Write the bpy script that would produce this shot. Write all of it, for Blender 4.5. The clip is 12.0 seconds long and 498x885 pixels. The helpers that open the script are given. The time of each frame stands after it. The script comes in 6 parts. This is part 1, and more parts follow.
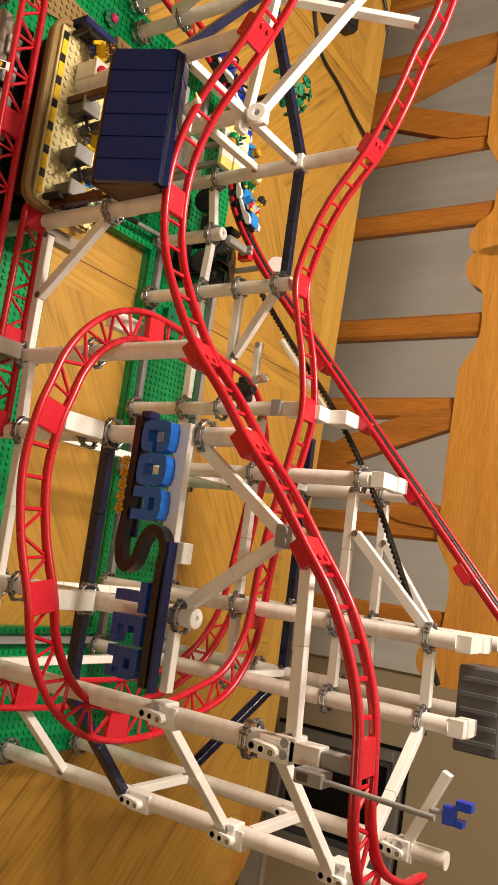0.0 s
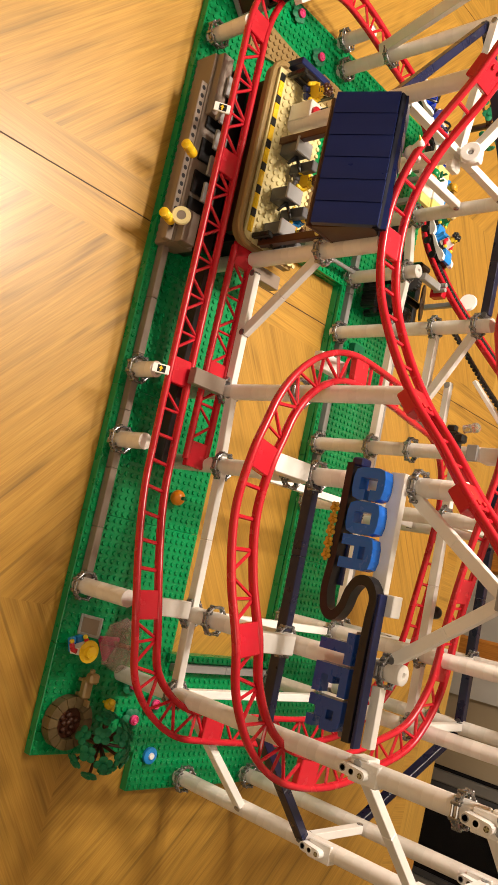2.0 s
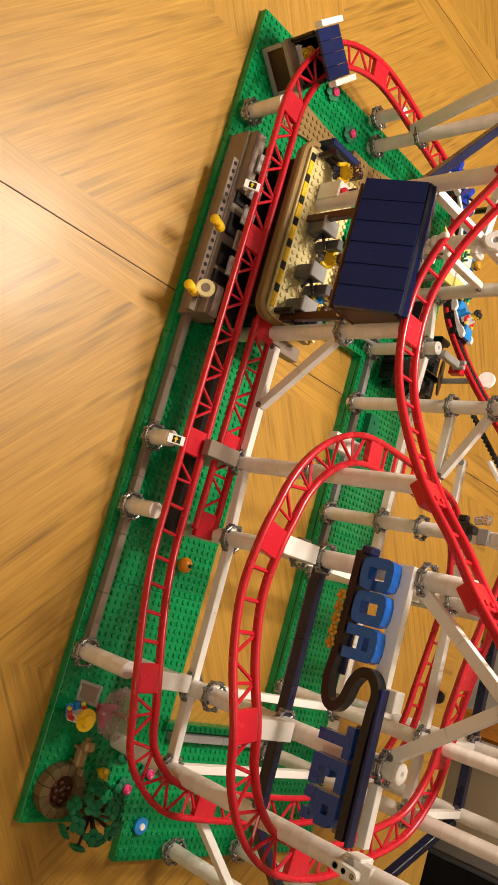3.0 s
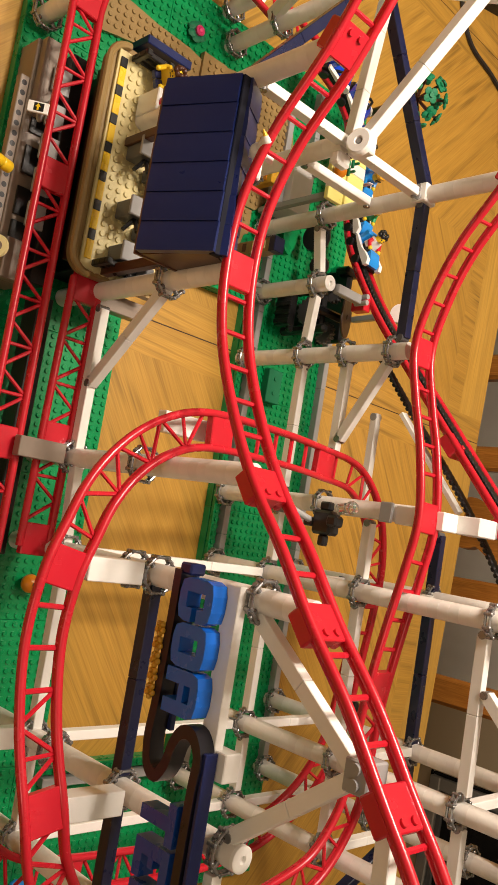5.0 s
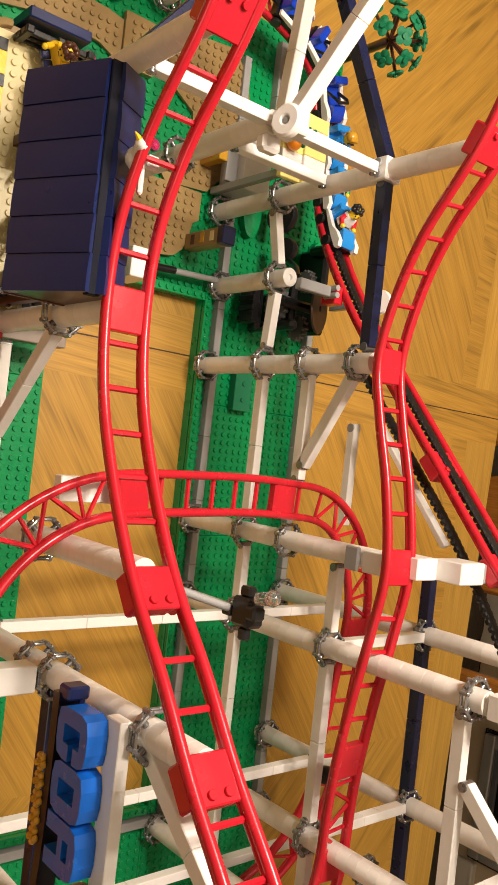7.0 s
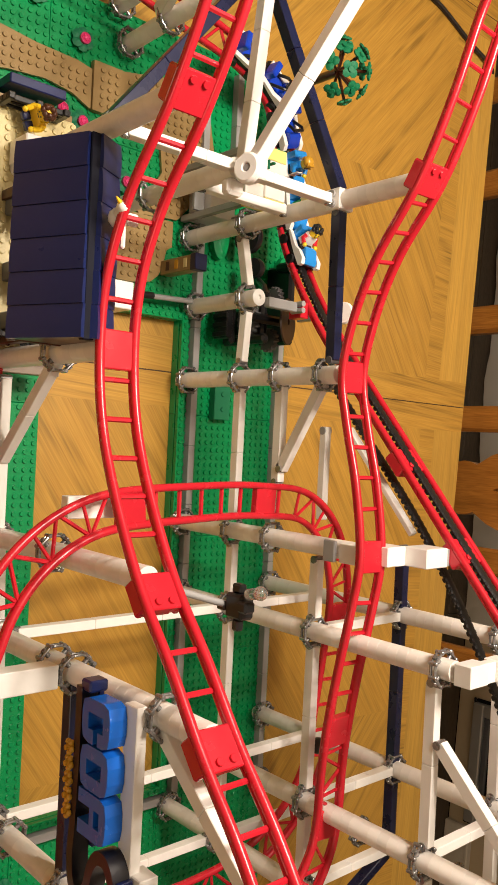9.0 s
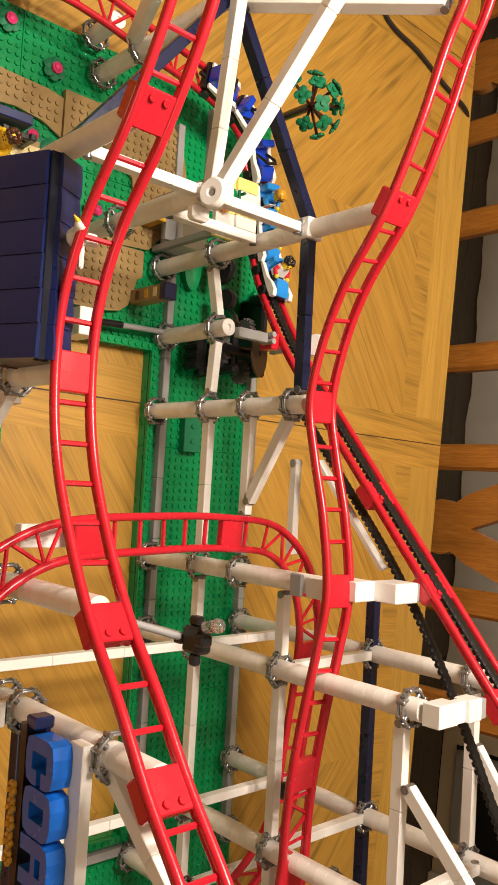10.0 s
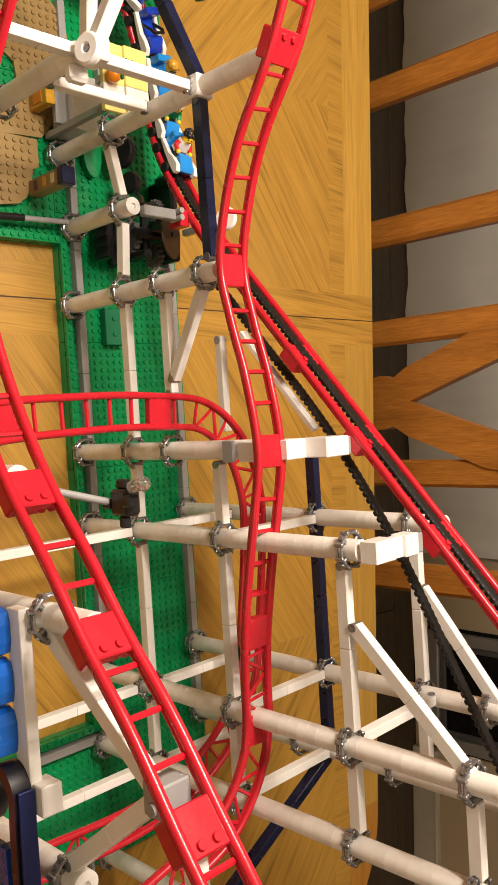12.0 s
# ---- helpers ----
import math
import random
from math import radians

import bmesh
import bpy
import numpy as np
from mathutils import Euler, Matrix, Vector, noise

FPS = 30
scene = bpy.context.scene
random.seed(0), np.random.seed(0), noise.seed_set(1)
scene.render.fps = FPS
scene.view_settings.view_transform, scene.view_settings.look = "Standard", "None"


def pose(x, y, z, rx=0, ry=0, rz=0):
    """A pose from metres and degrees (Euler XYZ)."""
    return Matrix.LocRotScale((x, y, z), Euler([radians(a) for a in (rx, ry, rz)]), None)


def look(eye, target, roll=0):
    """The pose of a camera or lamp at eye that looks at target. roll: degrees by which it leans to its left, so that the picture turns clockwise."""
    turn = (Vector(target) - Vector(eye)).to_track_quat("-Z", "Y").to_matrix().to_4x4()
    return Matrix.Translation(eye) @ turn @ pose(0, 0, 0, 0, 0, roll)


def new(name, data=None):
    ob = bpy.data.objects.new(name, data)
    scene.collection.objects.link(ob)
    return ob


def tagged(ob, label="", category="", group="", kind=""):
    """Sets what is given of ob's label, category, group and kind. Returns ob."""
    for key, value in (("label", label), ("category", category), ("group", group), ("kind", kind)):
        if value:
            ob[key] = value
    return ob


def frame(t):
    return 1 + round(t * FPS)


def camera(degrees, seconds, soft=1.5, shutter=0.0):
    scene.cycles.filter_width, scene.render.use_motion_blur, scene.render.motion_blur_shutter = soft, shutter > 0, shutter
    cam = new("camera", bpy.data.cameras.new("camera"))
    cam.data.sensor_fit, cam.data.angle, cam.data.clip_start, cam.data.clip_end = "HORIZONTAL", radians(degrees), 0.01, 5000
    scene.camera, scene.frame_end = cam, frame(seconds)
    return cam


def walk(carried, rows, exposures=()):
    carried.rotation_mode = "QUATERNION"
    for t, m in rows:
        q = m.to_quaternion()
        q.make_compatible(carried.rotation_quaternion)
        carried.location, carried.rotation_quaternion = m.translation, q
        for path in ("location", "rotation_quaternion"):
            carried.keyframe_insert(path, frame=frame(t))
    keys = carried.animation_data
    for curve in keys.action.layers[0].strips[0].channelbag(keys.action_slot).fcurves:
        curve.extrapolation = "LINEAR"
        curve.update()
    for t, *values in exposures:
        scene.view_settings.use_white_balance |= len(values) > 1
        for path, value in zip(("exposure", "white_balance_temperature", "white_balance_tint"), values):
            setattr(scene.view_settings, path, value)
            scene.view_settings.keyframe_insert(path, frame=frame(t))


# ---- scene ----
cam = camera(33.8, 12.0, soft=1.6)
PATH = [
    (0, (0.38, -0.745, 0.71), (0.09, 0.884, -0.412), 91.9),
    (0.5, (0.441, -0.768, 0.691), (0.245, 0.889, -0.411), 89.0),
    (1, (0.451, -0.761, 0.677), (0.374, 0.902, -0.432), 91.0),
    (1.5, (0.415, -0.767, 0.678), (0.23, 0.778, -0.578), 92.0),
    (2, (0.367, -0.784, 0.651), (0.088, 0.647, -0.717), 94.4),
    (2.5, (0.344, -0.797, 0.645), (0.022, 0.589, -0.761), 95.5),
    (2.7, (0.336, -0.796, 0.646), (0.001, 0.587, -0.759), 95.7),
    (4.3, (0.322, -0.742, 0.669), (-0.138, 0.66, -0.681), 92.1),
    (4.5, (0.304, -0.704, 0.668), (-0.168, 0.701, -0.676), 91.8),
    (5, (0.24, -0.585, 0.65), (0.035, 0.795, -0.783), 93.3),
    (5.5, (0.185, -0.496, 0.657), (0.088, 0.832, -0.836), 92.0),
    (6, (0.178, -0.483, 0.655), (0.113, 0.847, -0.837), 91.6),
    (6.5, (0.148, -0.458, 0.639), (0.099, 0.866, -0.86), 93.8),
    (6.7, (0.135, -0.453, 0.631), (0.084, 0.853, -0.883), 95.0),
    (8.3, (0.157, -0.504, 0.679), (0.277, 0.762, -0.865), 94.6),
    (8.5, (0.148, -0.505, 0.679), (0.278, 0.792, -0.838), 94.7),
    (9, (0.12, -0.503, 0.686), (0.124, 0.824, -0.811), 93.0),
    (9.5, (0.116, -0.497, 0.689), (0.015, 0.842, -0.793), 91.1),
    (10, (0.13, -0.479, 0.685), (0.026, 0.866, -0.791), 90.1),
    (10.5, (0.144, -0.476, 0.693), (0.058, 0.872, -0.782), 88.4),
    (11, (0.155, -0.473, 0.697), (0.109, 0.922, -0.735), 88.1),
    (11.5, (0.169, -0.464, 0.699), (0.209, 0.955, -0.709), 88.3),
    (12, (0.177, -0.455, 0.7), (0.25, 0.965, -0.707), 88.5),
]
walk(cam, [(t, look(eye, target, roll)) for t, eye, target, roll in PATH], [(0, -0.22), (0.5, -0.06), (1, 0.06), (1.5, 0.12), (2, 0.02), (2.5, -0.1), (4.5, -0.33), (12, -0.3)])

# ---- world, lights ----
S = 0.008  # one stud in metres
TABLE_Z = -1.2  # table top in studs, under the base plates
FLOOR_Z = -94.0
TILT = math.atan(-0.076)  # table and room lie slightly askew to the model

world = bpy.data.worlds.new("room_dark")
scene.world = world
world.use_nodes = True
world.node_tree.nodes["Background"].inputs[0].default_value = (0.5, 0.42, 0.33, 1)
world.node_tree.nodes["Background"].inputs[1].default_value = 0.004


def bulb(name, x, y, z, watts, radius, colour):
    data = bpy.data.lights.new(name, "POINT")
    data.energy, data.shadow_soft_size, data.color = watts, radius, colour
    ob = new(name, data)
    ob.location = (x, y, z)
    return ob


WARM = (1.0, 0.86, 0.725)
# a chandelier with four bulbs hangs over the table
for bx, by in ((-0.34, -0.15), (-0.19, -0.15), (-0.34, 0.0), (-0.19, 0.0)):
    bulb("chandelier_bulb", bx, by, 1.0, 16.2, 0.045, WARM)
# fill lamp added behind the viewer to brighten the near faces; no fixture known
bulb("fill_bulb", 0.9, -2.5, 1.25, 19, 0.12, (1.0, 0.87, 0.72))


# ---- materials ----
def material(name, colour, rough=0.4, metal=0.0, vary=0.08, scale=40.0, bump=0.0, bump_scale=200.0, spec=0.5, piece=0.0, coat=0.0, trans=0.0, alpha=1.0):
    m = bpy.data.materials.new(name)
    m.use_nodes = True
    nt = m.node_tree
    b = nt.nodes["Principled BSDF"]
    b.inputs["Metallic"].default_value = metal
    b.inputs["Specular IOR Level"].default_value = spec
    b.inputs["Coat Weight"].default_value = coat
    b.inputs["Transmission Weight"].default_value = trans
    b.inputs["Alpha"].default_value = alpha
    tc = nt.nodes.new("ShaderNodeTexCoord")
    n1 = nt.nodes.new("ShaderNodeTexNoise")
    n1.inputs["Scale"].default_value, n1.inputs["Detail"].default_value = scale, 6
    nt.links.new(tc.outputs["Object"], n1.inputs["Vector"])
    dark = [c * (1 - vary) for c in colour]
    light = [min(1, c * (1 + vary)) for c in colour]
    ramp = nt.nodes.new("ShaderNodeMix")
    ramp.data_type = "RGBA"
    ramp.inputs[6].default_value, ramp.inputs[7].default_value = (*dark, 1), (*light, 1)
    nt.links.new(n1.outputs["Fac"], ramp.inputs[0])
    last = ramp.outputs[2]
    if piece:
        info = nt.nodes.new("ShaderNodeObjectInfo")
        hsv = nt.nodes.new("ShaderNodeHueSaturation")
        mr = nt.nodes.new("ShaderNodeMapRange")
        mr.inputs[3].default_value, mr.inputs[4].default_value = 1 - piece, 1 + piece
        nt.links.new(info.outputs["Random"], mr.inputs[0])
        nt.links.new(mr.outputs[0], hsv.inputs["Value"])
        nt.links.new(last, hsv.inputs["Color"])
        last = hsv.outputs[0]
    nt.links.new(last, b.inputs["Base Color"])
    n2 = nt.nodes.new("ShaderNodeTexNoise")
    n2.inputs["Scale"].default_value, n2.inputs["Detail"].default_value = bump_scale, 3
    nt.links.new(tc.outputs["Object"], n2.inputs["Vector"])
    rr = nt.nodes.new("ShaderNodeMapRange")
    rr.inputs[3].default_value, rr.inputs[4].default_value = max(0.02, rough * 0.75), min(1, rough * 1.3)
    nt.links.new(n1.outputs["Fac"], rr.inputs[0])
    nt.links.new(rr.outputs[0], b.inputs["Roughness"])
    if bump:
        bp = nt.nodes.new("ShaderNodeBump")
        bp.inputs["Strength"].default_value, bp.inputs["Distance"].default_value = bump, 0.001
        nt.links.new(n2.outputs["Fac"], bp.inputs["Height"])
        nt.links.new(bp.outputs[0], b.inputs["Normal"])
    return m


def plastic(name, colour, rough=0.28, piece=0.05):
    return material(name, colour, rough, vary=0.06, scale=60, bump=0.06, bump_scale=350, piece=piece)


RED = plastic("red_plastic", (0.56, 0.015, 0.030), 0.25)
WHITE = plastic("white_plastic", (0.88, 0.865, 0.83), 0.30)
COLUMN = plastic("aged_white_plastic", (0.86, 0.82, 0.765), 0.30)
GREEN = plastic("green_plastic", (0.0, 0.27, 0.08), 0.28)
DARK_GREEN = plastic("leaf_green_plastic", (0.0, 0.17, 0.07), 0.6)
TAN = plastic("tan_plastic", (0.31, 0.205, 0.078), 0.35)
CREAM = plastic("cream_plastic", (0.70, 0.60, 0.30), 0.32)
YELLOW = plastic("yellow_plastic", (0.85, 0.55, 0.02), 0.28)
PALE_YELLOW = plastic("pale_yellow_plastic", (0.88, 0.78, 0.25), 0.3)
ORANGE = plastic("orange_plastic", (0.80, 0.25, 0.01), 0.3)
NAVY = plastic("navy_plastic", (0.007, 0.015, 0.085), 0.30)
DEEP_NAVY = plastic("deep_navy_plastic", (0.007, 0.010, 0.042), 0.28)
ROYAL = plastic("royal_blue_plastic", (0.008, 0.05, 0.50), 0.25)
AZURE = plastic("azure_plastic", (0.02, 0.26, 0.72), 0.25)
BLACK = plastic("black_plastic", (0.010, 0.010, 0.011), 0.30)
STEEL = material("pearl_grey_plastic", (0.30, 0.30, 0.305), 0.26, metal=0.7, vary=0.1, scale=60, piece=0.1)
LIGHT_GREY = plastic("light_grey_plastic", (0.34, 0.34, 0.34), 0.32)
DARK_GREY = plastic("dark_grey_plastic", (0.10, 0.10, 0.105), 0.34)
TAUPE = plastic("taupe_plastic", (0.24, 0.19, 0.15), 0.36)
BROWN = plastic("brown_plastic", (0.07, 0.022, 0.010), 0.32)
PINK = plastic("pink_plastic", (0.75, 0.06, 0.22), 0.3)
GOLD = plastic("orange_gold_plastic", (0.62, 0.33, 0.03), 0.25)
SMOKE = material("clear_plastic", (0.55, 0.30, 0.32), 0.08, vary=0.02, alpha=0.2)
CLEAR = material("colourless_plastic", (0.7, 0.72, 0.72), 0.06, trans=0.9, vary=0.02)
CHAIN = plastic("black_chain_plastic", (0.007, 0.006, 0.006), 0.45)
SKIN = plastic("doll_yellow_plastic", (0.86, 0.60, 0.03), 0.3)
BLOND = plastic("blond_plastic", (0.75, 0.62, 0.30), 0.35)
CABLE = plastic("cable_rubber", (0.012, 0.010, 0.009), 0.45)


def wood(name, light, dark, rough, ring=48.0, stretch=(1, 14, 14), coat=0.25, bands=0.0):
    m = bpy.data.materials.new(name)
    m.use_nodes = True
    nt = m.node_tree
    b = nt.nodes["Principled BSDF"]
    tc = nt.nodes.new("ShaderNodeTexCoord")
    mp = nt.nodes.new("ShaderNodeMapping")
    mp.inputs["Scale"].default_value = stretch
    nt.links.new(tc.outputs["Object"], mp.inputs["Vector"])
    fine = nt.nodes.new("ShaderNodeTexNoise")
    fine.inputs["Scale"].default_value, fine.inputs["Detail"].default_value, fine.inputs["Distortion"].default_value = ring, 8, 0.6
    nt.links.new(mp.outputs[0], fine.inputs["Vector"])
    broad = nt.nodes.new("ShaderNodeTexNoise")
    broad.inputs["Scale"].default_value, broad.inputs["Detail"].default_value = 3.0, 4
    nt.links.new(mp.outputs[0], broad.inputs["Vector"])
    ramp = nt.nodes.new("ShaderNodeValToRGB")
    ramp.color_ramp.elements[0].position, ramp.color_ramp.elements[1].position = 0.34, 0.66
    ramp.color_ramp.elements[0].color, ramp.color_ramp.elements[1].color = (*dark, 1), (*light, 1)
    nt.links.new(fine.outputs["Fac"], ramp.inputs[0])
    mix = nt.nodes.new("ShaderNodeMix")
    mix.data_type, mix.blend_type = "RGBA", "MULTIPLY"
    mix.inputs[0].default_value = 0.28 if bands else 0.5
    r2 = nt.nodes.new("ShaderNodeMapRange")
    r2.inputs[1].default_value, r2.inputs[2].default_value, r2.inputs[3].default_value, r2.inputs[4].default_value = 0.3, 0.7, 0.55, 1.15
    nt.links.new(broad.outputs["Fac"], r2.inputs[0])
    nt.links.new(ramp.outputs[0], mix.inputs[6])
    nt.links.new(r2.outputs[0], mix.inputs[7])
    grain = mix.outputs[2]
    if bands:
        # pores and growth lines: dark streaks along the grain, strong in some places and faint in others
        bm = nt.nodes.new("ShaderNodeMapping")
        bm.inputs["Scale"].default_value = (2.5, 150.0, 150.0)
        nt.links.new(tc.outputs["Object"], bm.inputs["Vector"])
        bn = nt.nodes.new("ShaderNodeTexNoise")
        bn.inputs["Scale"].default_value, bn.inputs["Detail"].default_value, bn.inputs["Distortion"].default_value = 1.0, 3, 0.5
        nt.links.new(bm.outputs[0], bn.inputs["Vector"])
        wm = nt.nodes.new("ShaderNodeMapping")
        wm.inputs["Scale"].default_value = (2.5, 9.0, 9.0)
        nt.links.new(tc.outputs["Object"], wm.inputs["Vector"])
        weight = nt.nodes.new("ShaderNodeTexNoise")
        weight.inputs["Scale"].default_value, weight.inputs["Detail"].default_value = 1.0, 2
        nt.links.new(wm.outputs[0], weight.inputs["Vector"])
        streak = nt.nodes.new("ShaderNodeMapRange")
        streak.inputs[1].default_value, streak.inputs[2].default_value = 0.33, 0.58
        streak.inputs[3].default_value, streak.inputs[4].default_value = 1.0, 0.0
        nt.links.new(bn.outputs["Fac"], streak.inputs[0])
        depth = nt.nodes.new("ShaderNodeMapRange")
        depth.inputs[1].default_value, depth.inputs[2].default_value = 0.3, 0.65
        depth.inputs[3].default_value, depth.inputs[4].default_value = 0.35 * bands, 1.6 * bands
        nt.links.new(weight.outputs["Fac"], depth.inputs[0])
        # cathedral figure: contour lines of a broad field drawn out along the grain
        fm = nt.nodes.new("ShaderNodeMapping")
        fm.inputs["Scale"].default_value = (2.2, 15.0, 15.0)
        nt.links.new(tc.outputs["Object"], fm.inputs["Vector"])
        field = nt.nodes.new("ShaderNodeTexNoise")
        field.inputs["Scale"].default_value, field.inputs["Detail"].default_value, field.inputs["Distortion"].default_value = 1.0, 1.5, 0.2
        nt.links.new(fm.outputs[0], field.inputs["Vector"])
        turns = nt.nodes.new("ShaderNodeMath")
        turns.operation = "MULTIPLY"
        turns.inputs[1].default_value = 75.0
        nt.links.new(field.outputs["Fac"], turns.inputs[0])
        wave = nt.nodes.new("ShaderNodeMath")
        wave.operation = "SINE"
        nt.links.new(turns.outputs[0], wave.inputs[0])
        lines = nt.nodes.new("ShaderNodeMapRange")
        lines.inputs[1].default_value, lines.inputs[2].default_value = -1.0, 1.0
        lines.inputs[3].default_value, lines.inputs[4].default_value = 0.25, 1.1
        nt.links.new(wave.outputs[0], lines.inputs[0])
        figure = nt.nodes.new("ShaderNodeMath")
        figure.operation = "MULTIPLY"
        nt.links.new(streak.outputs[0], figure.inputs[0])
        nt.links.new(lines.outputs[0], figure.inputs[1])
        both = nt.nodes.new("ShaderNodeMath")
        both.operation = "MULTIPLY"
        nt.links.new(figure.outputs[0], both.inputs[0])
        nt.links.new(depth.outputs[0], both.inputs[1])
        soft_ring = nt.nodes.new("ShaderNodeMath")
        soft_ring.operation = "SUBTRACT"
        soft_ring.inputs[0].default_value = 1.0
        nt.links.new(both.outputs[0], soft_ring.inputs[1])
        bmix = nt.nodes.new("ShaderNodeMix")
        bmix.data_type, bmix.blend_type = "RGBA", "MULTIPLY"
        bmix.inputs[0].default_value = 1.0
        nt.links.new(grain, bmix.inputs[6])
        nt.links.new(soft_ring.outputs[0], bmix.inputs[7])
        grain = bmix.outputs[2]
    info = nt.nodes.new("ShaderNodeObjectInfo")
    hsv = nt.nodes.new("ShaderNodeHueSaturation")
    mr = nt.nodes.new("ShaderNodeMapRange")
    mr.inputs[3].default_value, mr.inputs[4].default_value = 0.92, 1.08
    nt.links.new(info.outputs["Random"], mr.inputs[0])
    nt.links.new(mr.outputs[0], hsv.inputs["Value"])
    nt.links.new(grain, hsv.inputs["Color"])
    nt.links.new(hsv.outputs[0], b.inputs["Base Color"])
    b.inputs["Roughness"].default_value = rough
    b.inputs["Coat Weight"].default_value = coat
    b.inputs["Coat Roughness"].default_value = 0.22
    bp = nt.nodes.new("ShaderNodeBump")
    bp.inputs["Strength"].default_value, bp.inputs["Distance"].default_value = 0.12, 0.0006
    nt.links.new(fine.outputs["Fac"], bp.inputs["Height"])
    nt.links.new(bp.outputs[0], b.inputs["Normal"])
    return m


OAK = wood("oak_veneer", (0.53, 0.30, 0.048), (0.42, 0.218, 0.031), 0.46, coat=0.2, stretch=(0.35, 14, 14), bands=0.31)
# border veneer, its oak lightened by the reflected glare along the table edge
OAK_BORDER_SHEEN = wood("oak_border_sheen", (0.60, 0.355, 0.065), (0.50, 0.275, 0.042), 0.46, coat=0.2, stretch=(0.35, 14, 14), bands=0.20)
OAK_EDGE = wood("oak_edge", (0.50, 0.235, 0.034), (0.37, 0.155, 0.02), 0.40, coat=0.15, stretch=(0.35, 14, 14), bands=0.24)
# one chair oak in two tones: browner as shaded, then lighter as the lit crest
SHADED_CHAIR_WOOD = wood("shaded_chair_oak", (0.45, 0.18, 0.030), (0.30, 0.105, 0.015), 0.36, stretch=(14, 14, 0.7))
LIT_CREST_WOOD = wood("lit_crest_oak", (0.56, 0.27, 0.050), (0.44, 0.19, 0.030), 0.36, stretch=(0.7, 14, 14))
FLOOR_WOOD = wood("floor_boards", (0.10, 0.075, 0.05), (0.045, 0.033, 0.022), 0.5)
WALL = material("beige_wall_paint", (0.52, 0.42, 0.275), 0.75, vary=0.05, scale=5, bump=0.25, bump_scale=160)
CEILING = material("white_ceiling_paint", (0.62, 0.58, 0.50), 0.85, vary=0.04, scale=5, bump=0.3, bump_scale=90)
TRIM = material("white_trim_paint", (0.62, 0.58, 0.50), 0.5, vary=0.05, scale=12)
CURTAIN = material("pale_grey_cloth", (0.76, 0.74, 0.69), 0.9, vary=0.08, scale=9, bump=0.3, bump_scale=500, spec=0.1)
DARK_GLASS = material("dark_glass", (0.006, 0.006, 0.007), 0.08, vary=0.02)
METAL_FRAME = material("brushed_frame", (0.48, 0.47, 0.45), 0.35, metal=0.6, vary=0.08)


